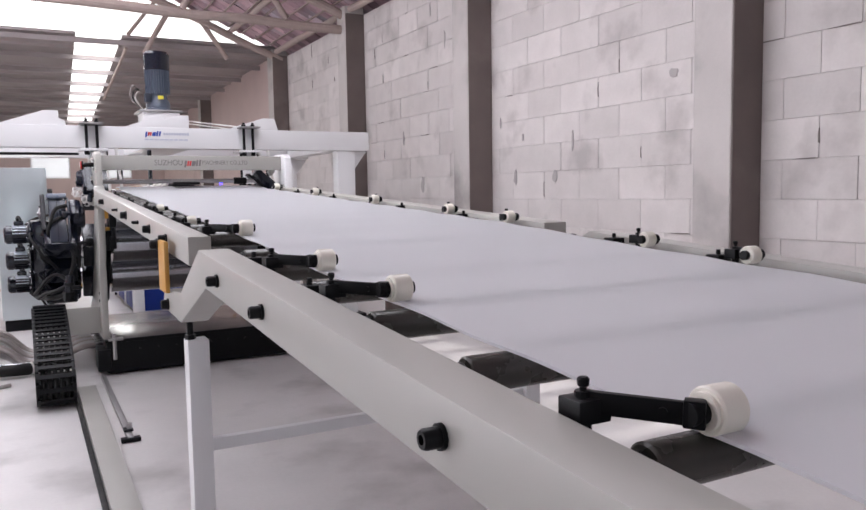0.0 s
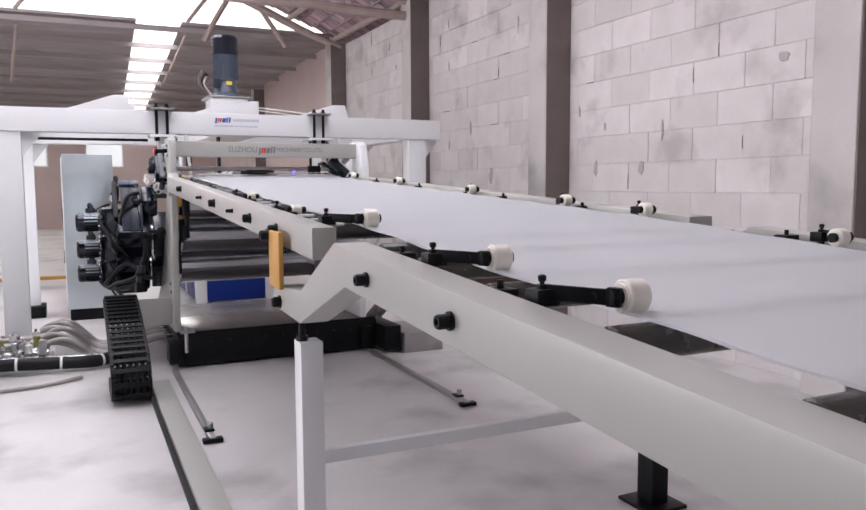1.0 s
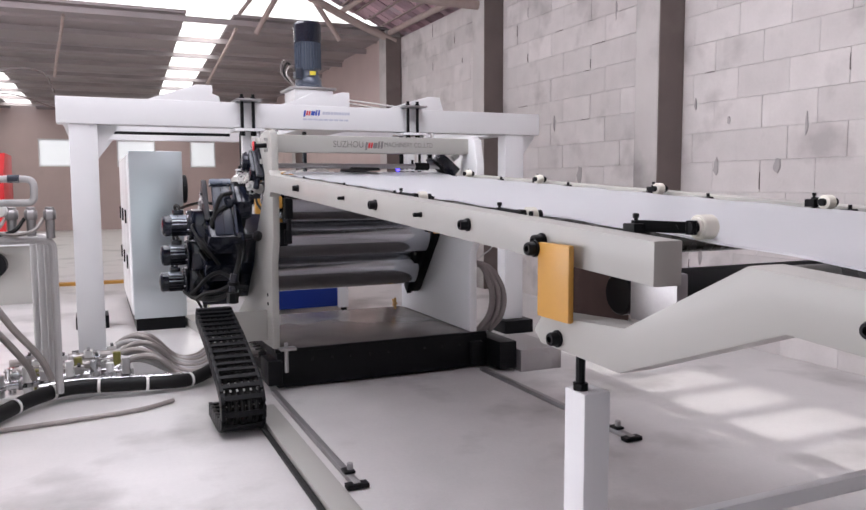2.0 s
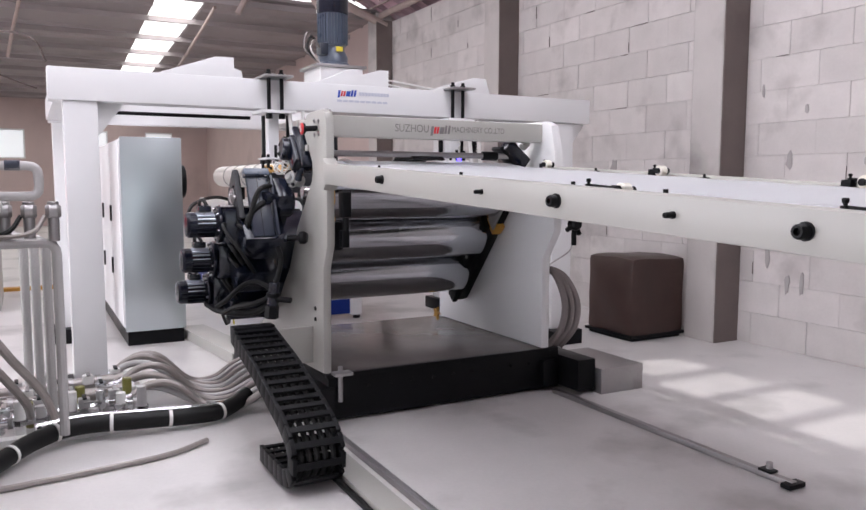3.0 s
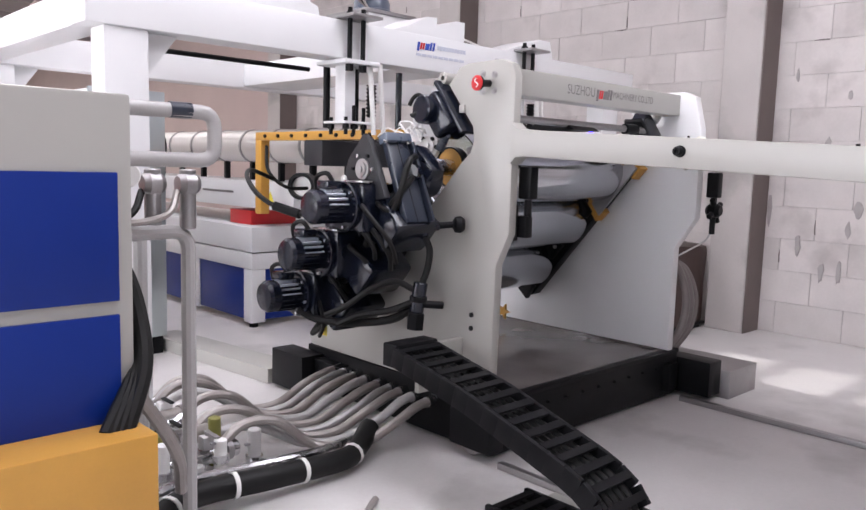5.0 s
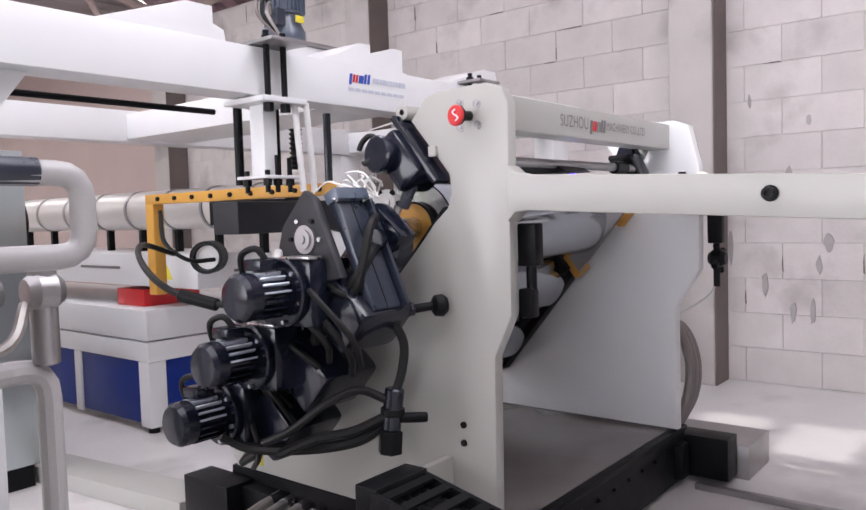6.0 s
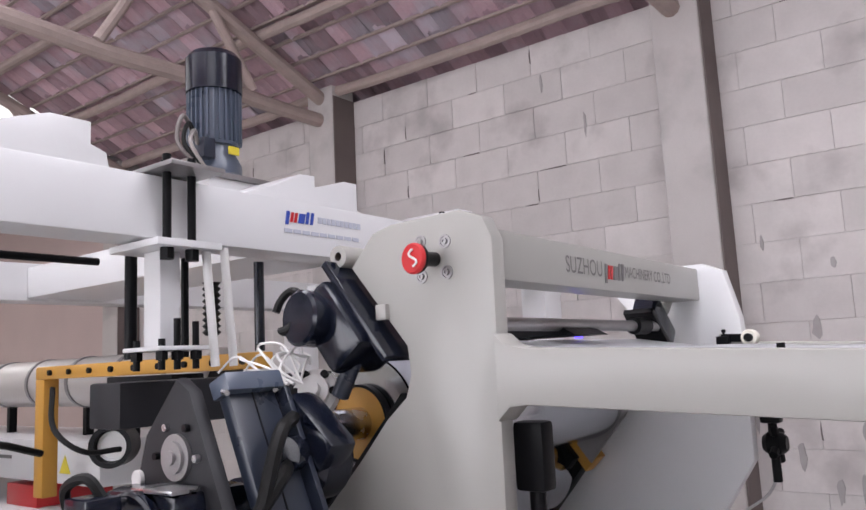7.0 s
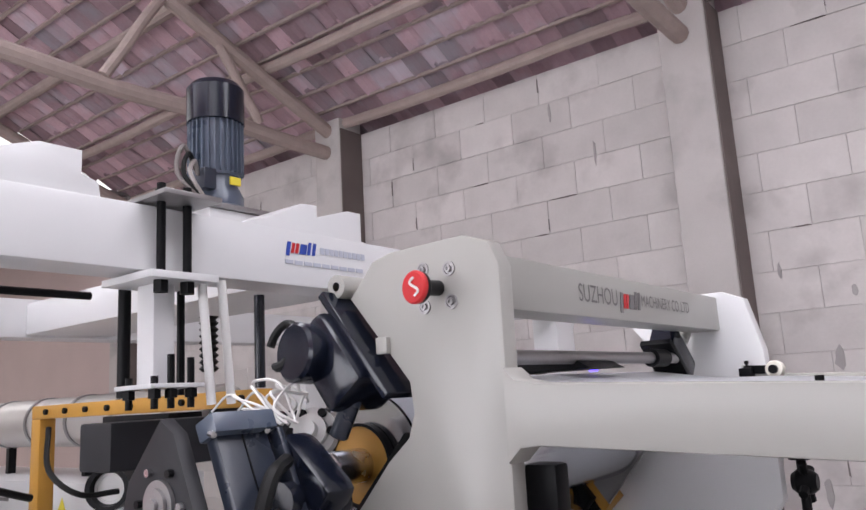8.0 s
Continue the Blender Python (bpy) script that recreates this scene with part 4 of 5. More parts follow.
part("cover_seam", box(bmesh.new(), (0.640, -0.0215, -0.44), (0.644, -0.018, -0.01), 0, Matrix.Translation((0, 8.40, 1.60)) @ Matrix.Rotation(radians(-24), 4, "X")), BLACK, tg, smooth=0)
for a in range(6):
    c = Vector((0.51, 8.47 + 0.075 * math.cos(a * 1.047), 1.454 + 0.075 * math.sin(a * 1.047)))
    part("cheek_bolt", C(c, c + Vector((-0.012, 0, 0)), 0.009, 8), STEEL if a % 2 else BLACK, tg)
part("guard_drum", lathe(bmesh.new(), (0.75, 8.36, 1.42), (1, 0, 0), [(0, 0), (0, 0.09), (0.02, 0.105), (0.10, 0.105), (0.12, 0.09), (0.12, 0)], 26), NAVY, tg)
un = Vector((0.90, 8.43, 1.575))
ua = Vector((-0.85, -0.45, 0.25)).normalized()
part("union", lathe(bmesh.new(), un, ua, [(-0.09, 0), (-0.09, 0.04), (-0.02, 0.04), (-0.02, 0.062), (0.0, 0.062), (0.0, 0.042), (0.02, 0.042), (0.02, 0.022), (0.045, 0.022), (0.045, 0)], 24), PALE, tg, "pale cast union with dark bolts")
uq = ua.to_track_quat("Z", "Y").to_matrix()
for k in range(6):
    c = un + uq @ Vector((0.052 * math.cos(k * 1.047), 0.052 * math.sin(k * 1.047), 0.001))
    part("union_bolt", C(c, c + ua * 0.012, 0.011, 8), BLACK, tg)
rng = random.Random(9)
for k in range(10):
    a = Vector((0.84 + rng.uniform(-0.05, 0.05), 8.42 + rng.uniform(-0.04, 0.04), 1.60))
    c = Vector((0.94, 8.68 + rng.uniform(-0.2, 0.25), 1.66 + rng.uniform(-0.03, 0.04)))
    part("air_tube", pipe(bmesh.new(), [a, a.lerp(c, 0.35) + Vector((rng.uniform(-0.08, 0.06), 0, rng.uniform(0.01, 0.08))), a.lerp(c, 0.7) + Vector((rng.uniform(-0.08, 0.06), 0, rng.uniform(0, 0.06))), c], 0.0038, 6, 5), PALE, tg)
# hoses below the drives, lever with black ball
part("lower_hose", pipe(bmesh.new(), [(0.40, 8.86, 0.70), (0.46, 8.76, 0.655), (0.56, 8.56, 0.66), (0.65, 8.38, 0.70), (0.70, 8.28, 0.78)], 0.022, 8), RUBBER, cal)
rng = random.Random(31)
for k in range(12):
    a = Vector((rng.uniform(0.46, 0.60), 8.36 + rng.uniform(0, 0.5), 0))
    a.z = 1.36 - (a.y - 8.36) * 1.1 + rng.uniform(-0.06, 0.05)
    c = a + Vector((rng.uniform(0.02, 0.16), rng.uniform(-0.16, 0.02), rng.uniform(-0.30, -0.12)))
    part("drive_hose", pipe(bmesh.new(), [a, a + Vector((-0.05, -0.09, -0.02)), a.lerp(c, 0.6) + Vector((-0.04, -0.10, 0)), c], rng.uniform(0.010, 0.016), 7), RUBBER, cal)
    part("hose_nut", C(a + Vector((0.01, 0.02, 0)), a + Vector((-0.012, -0.022, -0.005)), 0.02, 6, 0.002), STEEL if k % 3 == 0 else NAVY, cal)
for k in range(3):
    y, z = ((8.36, 1.20), (8.56, 0.96), (8.76, 0.74))[k]
    part("drive_housing", box(bmesh.new(), (0.52, -0.10, -0.13), (0.80, 0.10, 0.13), 0.03, Matrix.Translation((0, y, z)) @ Matrix.Rotation(radians(-49), 4, "X")), NAVY, cal)
lv = part("lever", C((0.86, 8.18, 1.19), (0.68, 8.30, 1.17), 0.017, 12), BLACK, cal)
part("ball_knob", lathe(bmesh.new(), (0.858, 8.18, 1.19), (0.83, -0.55, 0), [(0, 0), (0, 0.022), (0.012, 0.040), (0.040, 0.043), (0.058, 0.030), (0.062, 0)], 22), BLACK, lv)
part("tee", C((0.74, 8.262, 1.20), (0.735, 8.265, 1.13), 0.032, 14, 0.005), NAVY, lv)
part("tee_flange", C((0.685, 8.297, 1.17), (0.665, 8.31, 1.168), 0.042, 16, 0.004), NAVY, lv)
part("valve", B((0.60, 8.29, 1.13), (0.668, 8.37, 1.21), 0.012), NAVY, lv)
part("tee_nut", C((0.80, 8.22, 1.184), (0.775, 8.238, 1.181), 0.027, 6), NAVY, lv)
part("lever_hose", pipe(bmesh.new(), [(0.737, 8.264, 1.14), (0.755, 8.235, 1.06), (0.74, 8.235, 0.96), (0.71, 8.25, 0.87)], 0.017, 9), RUBBER, lv)
pm = part("pump", C((0.715, 8.25, 0.90), (0.70, 8.262, 0.745), 0.036, 18, 0.006), NAVY, cal)
part("pump_foot", C((0.70, 8.262, 0.745), (0.695, 8.266, 0.66), 0.046, 6, 0.004), BLACK, pm)
part("pump_collar", C((0.707, 8.256, 0.83), (0.706, 8.257, 0.80), 0.045, 18, 0.004), BLACK, pm)
part("pump_cap", C((0.72, 8.24, 0.79), (0.80, 8.17, 0.785), 0.020, 12, 0.004), BLACK, pm)
part("pump_hose", pipe(bmesh.new(), [(0.69, 8.27, 0.86), (0.62, 8.34, 0.90), (0.54, 8.42, 0.86), (0.47, 8.54, 0.76), (0.43, 8.66, 0.70)], 0.016, 9), RUBBER, pm)
part("pump_hose", pipe(bmesh.new(), [(0.69, 8.27, 0.80), (0.60, 8.36, 0.75), (0.52, 8.48, 0.72), (0.46, 8.60, 0.66)], 0.018, 9), RUBBER, pm)
for k in range(3):
    part("right_hose", pipe(bmesh.new(), [(2.70, 8.02 + 0.05 * k, 0.92), (2.78 + 0.03 * k, 7.98, 0.86), (2.84 + 0.055 * k, 7.94, 0.66), (2.82 + 0.06 * k, 7.95, 0.46), (2.72 + 0.06 * k, 8.0, 0.31)], 0.026, 9), GREYRUBBER, cal)

part("air_line", pipe(bmesh.new(), [(2.77, 7.76, 1.12), (2.755, 7.80, 1.05), (2.72, 7.88, 0.99), (2.69, 7.95, 0.94)], 0.006, 6), GREYPIPE, cal)
part("star_grip", prism(bmesh.new(), [(9.16 + (0.06 if k % 2 else 0.025) * math.cos(k * math.pi / 5), 0.42 + (0.06 if k % 2 else 0.025) * math.sin(k * math.pi / 5)) for k in range(10)], 2.40, 2.42, "x"), OCHRE, cal, smooth=0)
part("drive_box", B((0.80, 9.42, 0.02), (0.965, 9.77, 0.26), 0.006), BLACK, cal, "black box under the drives")

# cable chain
chain = thing("cable_chain", (0.58, 7.5, 0), "black plastic cable chain curving down to the floor", "cable chain")
line = [(8.08, 0.60), (7.85, 0.55), (7.6, 0.495), (7.4, 0.435), (7.2, 0.375), (7.05, 0.325), (6.95, 0.262), (6.91, 0.19), (6.935, 0.12), (7.02, 0.07), (7.2, 0.06), (7.5, 0.06)]
pts = smooth_line([(0, y, z) for y, z in line], 12)
dist, stations = 0.0, [pts[0]]
for a, c in zip(pts, pts[1:]):
    dist += (c - a).length
    if dist >= 0.075:
        stations.append(c)
        dist = 0
for a, c in zip(stations, stations[1:]):
    d = c - a
    ang = math.atan2(d.z, d.y)
    m = Matrix.Translation((0.525, *((a + c) / 2)[1:])) @ Matrix.Rotation(ang, 4, "X")
    b = bmesh.new()
    L = d.length * 0.52
    for sx in (-1, 1):
        box(b, (sx * 0.125 - 0.012, -L, -0.045), (sx * 0.125 + 0.012, L, 0.045), 0.004, m)
    for sz in (-0.04, 0.04):
        box(b, (-0.115, -L * 0.42, sz - 0.006), (0.115, L * 0.42, sz + 0.006), 0, m)
    part("chain_link", b, BLACK, chain)
for k in range(5):
    part("cable", pipe(bmesh.new(), [(0.44 + 0.042 * k, y, z) for y, z in line], 0.016, 6, 4), RUBBER, chain)
part("chain_end", B((0.40, 8.06, 0.545), (0.66, 8.16, 0.655), 0.008), BLACK, chain)

# tracks on the floor
solo("floor_rail", B((0.69, 2.2, 0.001), (0.83, 7.45, 0.045), 0.006), IVORY, "white painted flat guide rail fixed to the floor", "floor rail")
# added black strip draws the dark groove and shadow line beside the rail
solo("rail_shadow_strip", B((0.655, 2.2, 0.001), (0.686, 7.4, 0.022), 0.006), RUBBER, "flat black strip for the dark groove and shadow line along the floor rail", "cable")
for x in (0.92, 2.70):
    tr = thing("track_rail", (x, 6.6, 0), "dark steel track rail with an end stop on the floor", "track rail", "track rails")
    part("rail_bar", B((x - 0.02, 5.86, 0.001), (x + 0.02, 7.86, 0.035), 0.004), DULL, tr)
    part("end_stop", B((x - 0.06, 5.84, 0.004), (x + 0.06, 5.90, 0.03), 0.004), BLACK, tr)
    part("stop_bolt", C((x + 0.01, 6.02, 0.03), (x + 0.01, 6.02, 0.085), 0.018, 10, 0.003), DULL, tr)
    part("stop_block", B((x - 0.03, 5.98, 0.036), (x + 0.03, 6.06, 0.05), 0.003), BLACK, tr)

# ---- gantry over the die ----
gan = thing("gantry", (1.8, 9.4, 0), "white painted steel gantry with two portal beams", "gantry")
beams = []
for y0, y1, x0, x1 in ((9.25, 9.45, -0.53, 4.12), (11.5, 11.7, -0.47, 4.12)):
    beams.append(part("beam", B((x0, y0, 2.105), (x1, y1, 2.328), 0.008), WHITE, gan))
    for xa in (-0.44, 3.72):
        part("column", B((xa, y0 + 0.02, 0.14), (xa + 0.22, y1 - 0.01, 2.104), 0.008), WHITE, gan)
        part("base_block", B((xa - 0.06, y0 - 0.10, 0.0), (xa + 0.28, y1 + 0.08, 0.139), 0.006), BLACK, gan)
        part("gusset", P([(xa + 0.22, 2.10), (xa + 0.40, 2.10), (xa + 0.22, 1.86)], y0 + 0.09, y0 + 0.10, "y"), WHITE, gan, smooth=0)
for x0, x1 in ((-0.49, -0.30), (3.80, 3.99)):
    part("side_beam", B((x0, 9.45, 2.12), (x1, 11.5, 2.30), 0.008), WHITE, gan)
# stepped carriages on the beam
for pts in ([(0.18, 2.329), (0.50, 2.44), (0.60, 2.475), (0.735, 2.475), (0.735, 2.40), (0.79, 2.38), (0.80, 2.329)],
            [(1.35, 2.329), (1.50, 2.38), (1.66, 2.455), (1.745, 2.46), (1.745, 2.41), (1.93, 2.465), (2.01, 2.465), (2.01, 2.329)],
            [(2.42, 2.329), (2.70, 2.42), (2.83, 2.46), (2.96, 2.46), (3.0, 2.329)]):
    part("carriage", P(pts, 9.27, 9.62, "y", 0.006), WHITE, gan)
# print on the front of the beam: plain shapes
emblem(1.545, 9.2465, 2.235, 0.165, 0.052, TEXTBLUE, beams[0])
for k in range(10):
    part("print_bar", B((1.735 + 0.027 * k, 9.2470, 2.247), (1.757 + 0.027 * k, 9.2493, 2.273)), TEXTPALE, beams[0], smooth=0)
for k in range(9):
    part("print_bar", B((1.545 + 0.05 * k, 9.2470, 2.190), (1.586 + 0.05 * k, 9.2493, 2.206)), TEXTPALE, beams[0], smooth=0)
# guide clamps and hanging columns
for x in (1.03, 2.64):
    cl = part("clamp_plate", B((x - 0.11, 9.10, 2.335), (x + 0.11, 9.46, 2.352), 0.003), DULL, gan)
    for dx in (-0.05, 0.05):
        part("tie_rod", C((x + dx, 9.215, 2.03), (x + dx, 9.215, 2.40), 0.015, 12), BLACK, cl)
        part("nut", C((x + dx, 9.215, 2.03), (x + dx, 9.215, 2.07), 0.026, 6), BLACK, cl)
        part("nut", C((x + dx, 9.215, 2.353), (x + dx, 9.215, 2.375), 0.024, 6), BLACK, cl)
    part("lower_plate", B((x - 0.12, 9.16, 2.07), (x + 0.14, 9.46, 2.095), 0.003), WHITE, cl)
    part("hanger", B((x - 0.04, 9.27, 1.735), (x + 0.04, 9.37, 2.07), 0.005), WHITE, gan)
    part("hanger_rail", C((x - 0.01, 9.50, 1.70), (x - 0.01, 9.50, 2.09), 0.022, 12), BLACK, gan)
    part("hanger_rail", C((x + 0.15, 9.40, 1.70), (x + 0.15, 9.40, 2.09), 0.014, 10), BLACK, gan)
    part("foot_plate", B((x - 0.09, 9.20, 1.720), (x + 0.11, 9.42, 1.735), 0.003), WHITE, gan)
    for dx, dy, top in ((-0.06, 9.38, 1.76), (0.0, 9.23, 1.83), (0.075, 9.23, 1.82), (-0.06, 9.23, 1.76)):
        part("stud", C((x + dx, dy, 1.655), (x + dx, dy, top), 0.012, 10), BLACK, gan)
        part("stud_nut", C((x + dx, dy, 1.688), (x + dx, dy, 1.718), 0.022, 6), BLACK, gan)
    for k in range(2):
        part("air_pipe", C((x + 0.15 + 0.12 * k, 9.22 + 0.05 * k, 1.66), (x + 0.11 + 0.12 * k, 9.22 + 0.05 * k, 2.10), 0.016, 12), PALE, gan)
    part("bellows", lathe(bmesh.new(), (x + 0.27, 9.40, 1.78), (0, 0, 1), [(0, 0.0)] + [(0.012 * k, 0.024 + 0.012 * (k % 2)) for k in range(18)] + [(0.21, 0.0)], 12), RUBBER, gan)
part("hanging_rod", C((1.62, 9.50, 1.72), (1.62, 9.50, 2.10), 0.022, 12), NAVY, gan)
part("under_rail", C((-0.2, 9.55, 2.055), (0.92, 9.55, 2.055), 0.014, 10), BLACK, gan)

# bridge between the portals and the lifting motor on it
part("bridge", B((1.58, 9.45, 2.12), (2.08, 11.5, 2.30), 0.008), WHITE, gan)
part("pedestal", B((1.62, 9.84, 2.301), (2.02, 10.28, 2.55), 0.008), WHITE, gan)
mot = thing("gear_motor", (1.82, 10.06, 2.55), "upright grey electric gear motor on the gantry", "motor")
MX, MY = 1.82, 10.06
part("mount_plate", B((1.58, 9.82, 2.551), (2.05, 10.30, 2.575), 0.004), DULL, mot)
part("gear_case", lathe(bmesh.new(), (MX, MY, 2.575), (0, 0, 1), [(0, 0), (0, 0.15), (0.03, 0.15), (0.04, 0.135), (0.09, 0.135), (0.15, 0.105), (0.19, 0.105), (0.19, 0)], 28), GREYBLUE, mot)
part("body", lathe(bmesh.new(), (MX, MY, 2.765), (0, 0, 1), [(0, 0), (0, 0.118), (0.285, 0.118), (0.285, 0)], 28), GREYBLUE, mot)
for k in range(28):
    part("fin", box(bmesh.new(), (0.112, -0.003, 0.015), (0.137, 0.003, 0.275), 0, Matrix.Translation((MX, MY, 2.765)) @ Matrix.Rotation(2 * math.pi * k / 28, 4, "Z")), GREYBLUE, mot, smooth=0)
part("fan_cover", lathe(bmesh.new(), (MX, MY, 3.045), (0, 0, 1), [(0, 0.12), (0, 0.142), (0.18, 0.142), (0.21, 0.12), (0.21, 0)], 28), NAVY, mot, "smooth dark cap")
part("terminal_box", B((1.66, 9.93, 2.67), (1.73, 10.05, 2.77), 0.008), SLATE, mot)
part("type_plate", B((1.80, 9.916, 2.705), (1.86, 9.926, 2.745)), YELLOW, mot, "small yellow type plate", smooth=0)
for k in range(3):
    part("cable", pipe(bmesh.new(), [(1.66, 9.98, 2.74), (1.60 - 0.03 * k, 9.92, 2.78 + 0.03 * k), (1.55 - 0.02 * k, 9.88 + 0.02 * k, 2.70), (1.62, 9.86, 2.58)], 0.011, 7), (HOSE, RUBBER, GREYRUBBER)[k], mot)

# thin lines slung over the gantry
for pts, m, r in (([(-0.53, 9.3, 2.36), (-0.62, 9.35, 2.52), (-0.9, 9.6, 2.56), (-1.5, 10.5, 2.45), (-2.6, 12.0, 2.40), (-4.5, 14, 2.5)], BROWN, 0.007),
                  ([(-0.55, 11.6, 2.42), (-1.2, 12.0, 2.62), (-2.4, 13.0, 2.5), (-5.0, 15.0, 2.9)], BROWN, 0.006),
                  ([(2.0, 9.5, 2.40), (2.6, 9.8, 2.37), (3.6, 10.6, 2.36), (4.1, 11.5, 2.35)], PALE, 0.008),
                  ([(2.02, 9.45, 2.42), (2.8, 9.7, 2.38), (4.0, 10.4, 2.34)], PALE, 0.008)):
    solo("cable", pipe(bmesh.new(), pts, r, 7), m, "thin cable slung over the gantry", "cable", "slung cables")

# ---- die and extruder ----
die = thing("sheet_die", (1.5, 9.5, 1.2), "ochre yoke and dark steel sheet die hung from the gantry", "sheet die")
b = bmesh.new()
box(b, (1.42, 9.28, 1.645), (1.50, 11.04, 1.71), 0.006)
part("clamp_bar", b, OCHRE, die)
part("clamp_leg", B((1.42, 10.95, 1.05), (1.50, 11.04, 1.645), 0.006), OCHRE, die)
for k in range(9):
    part("bolt", C((1.42, 9.36 + 0.19 * k, 1.678), (1.405, 9.36 + 0.19 * k, 1.678), 0.014, 8), BLACK, die)
part("die_body", B((0.92, 9.40, 1.46), (2.60, 9.60, 1.62), 0.012), GRAPHITE, die)
part("clamp_box", B((1.36, 9.75, 1.50), (1.52, 10.25, 1.64), 0.006), BLACK, die)
part("flange_disc", lathe(bmesh.new(), (1.78, 10.84, 1.284), (-0.75, -0.65, 0), [(0, 0), (0, 0.11), (0.16, 0.11), (0.16, 0.085), (0.10, 0.08), (0.10, 0)], 26), BLACK, die)
part("flange_face", lathe(bmesh.new(), Vector((1.78, 10.84, 1.284)) + Vector((-0.7557, -0.6549, 0)) * 0.101, (-0.75, -0.65, 0), [(0, 0), (0, 0.079), (0.012, 0.079), (0.012, 0.066), (0.004, 0.064), (0.004, 0)], 26), PALE, die, "pale inner face of the flange")
part("cable_loop", pipe(bmesh.new(), [(0.95, 10.0, 1.36), (0.72, 9.9, 1.42), (0.46, 9.5, 1.38), (0.36, 9.2, 1.29), (0.40, 9.02, 1.22), (0.46, 8.9, 1.2)], 0.014, 8), RUBBER, die)
part("plug", C((0.38, 9.08, 1.24), (0.45, 8.93, 1.20), 0.026, 12, 0.004), BLACK, die)
part("cable_loop", pipe(bmesh.new(), [(1.44, 10.9, 1.60), (1.40, 10.8, 1.40), (1.5, 10.7, 1.28), (1.7, 10.7, 1.27)], 0.014, 8), RUBBER, die)

ext = thing("extruder", (2.1, 13.5, 0), "white and blue plastic extruder with a long barrel cover", "extruder")
part("barrel_cover", lathe(bmesh.new(), (1.98, 10.2, 1.62), (0, 1, 0), [(0, 0), (0, 0.14), (0.01, 0.15), (5.0, 0.15), (5.0, 0)], 26), BARREL, ext, "bright steel barrel cover")
for k in range(9):
    part("clamp_band", lathe(bmesh.new(), (1.98, 10.5 + 0.5 * k, 1.62), (0, 1, 0), [(0, 0.151), (0, 0.158), (0.03, 0.158), (0.03, 0.151)], 26), DULL, ext)
    part("barrel_support", B((1.95, 10.5 + 0.5 * k, 1.30), (2.0, 10.54 + 0.5 * k, 1.48)), BLACK, ext, smooth=0)
part("neck", C((1.9, 9.62, 1.5), (1.95, 10.22, 1.6), 0.08, 20), BLACK, ext)
tb = part("top_box", B((1.70, 10.9, 1.06), (2.35, 15.6, 1.30), 0.01), WHITE, ext)
part("print_bar", B((1.6965, 11.9, 1.18), (1.6995, 12.5, 1.20)), TEXT, tb, smooth=0)
part("warning_label", P([(11.20, 1.12), (11.32, 1.12), (11.26, 1.22)], 1.6965, 1.6995, "x"), YELLOW, tb, smooth=0)
part("print_bar", B((2.0, 10.8965, 1.16), (2.2, 10.8995, 1.18)), TEXT, tb, smooth=0)
part("red_cover", B((1.72, 11.62, 0.902), (2.2, 12.0, 1.03), 0.006), RED, ext)
part("bed", B((1.60, 11.40, 0.675), (2.65, 15.8, 0.90), 0.01), WHITE, ext)
part("bed_frame", B((1.60, 11.40, 0.52), (2.65, 15.8, 0.664), 0.008), WHITE, ext)
part("corner_post", B((1.60, 11.40, 0.04), (1.74, 11.54, 0.52), 0.008), WHITE, ext)
part("corner_post", B((2.51, 11.40, 0.04), (2.65, 11.54, 0.52), 0.008), WHITE, ext)
for y in (12.4, 13.4, 14.4, 15.7):
    part("post", B((1.60, y, 0.04), (1.70, y + 0.1, 0.52), 0.008), WHITE, ext)
for y0, y1 in ((11.54, 12.4), (12.5, 13.4), (13.5, 14.4), (14.5, 15.7)):
    part("panel", B((1.615, y0, 0.06), (1.635, y1, 0.518), 0.004), ROYAL, ext, "royal blue side panel")
part("panel", B((1.74, 11.42, 0.06), (2.51, 11.44, 0.518), 0.004), ROYAL, ext, "royal blue end panel")
for x, y in ((1.65, 11.45), (2.6, 11.45), (1.65, 14.0)):
    part("foot", C((x, y, 0), (x, y, 0.04), 0.04, 14), BLACK, ext)

# ---- control cabinet row ----
cab = thing("electric_cabinet", (0.36, 12.3, 0), "tall grey electric cabinet with white side doors", "cabinet")
part("body", B((0.10, 11.02, 0.14), (0.63, 13.6, 1.95), 0.008), WHITE, cab)
part("end_panel", B((0.09, 10.985, 0.14), (0.635, 11.018, 1.96), 0.006), STAINLESS, cab, "brushed grey steel end panel")
part("plinth", B((0.11, 11.03, 0), (0.62, 13.58, 0.138)), BLACK, cab, smooth=0)
for k in range(3):
    d = part("door", B((0.078, 11.05 + 0.85 * k, 0.18), (0.098, 11.86 + 0.85 * k, 1.92), 0.004), WHITE, cab)
    for z in (0.62, 1.15):
        part("handle", B((0.06, 11.78 + 0.85 * k, z), (0.077, 11.82 + 0.85 * k, z + 0.16), 0.004), BLACK, d)
part("fan", C((0.64, 11.25, 1.55), (0.70, 11.25, 1.55), 0.16, 24, 0.01), BLACK, cab)

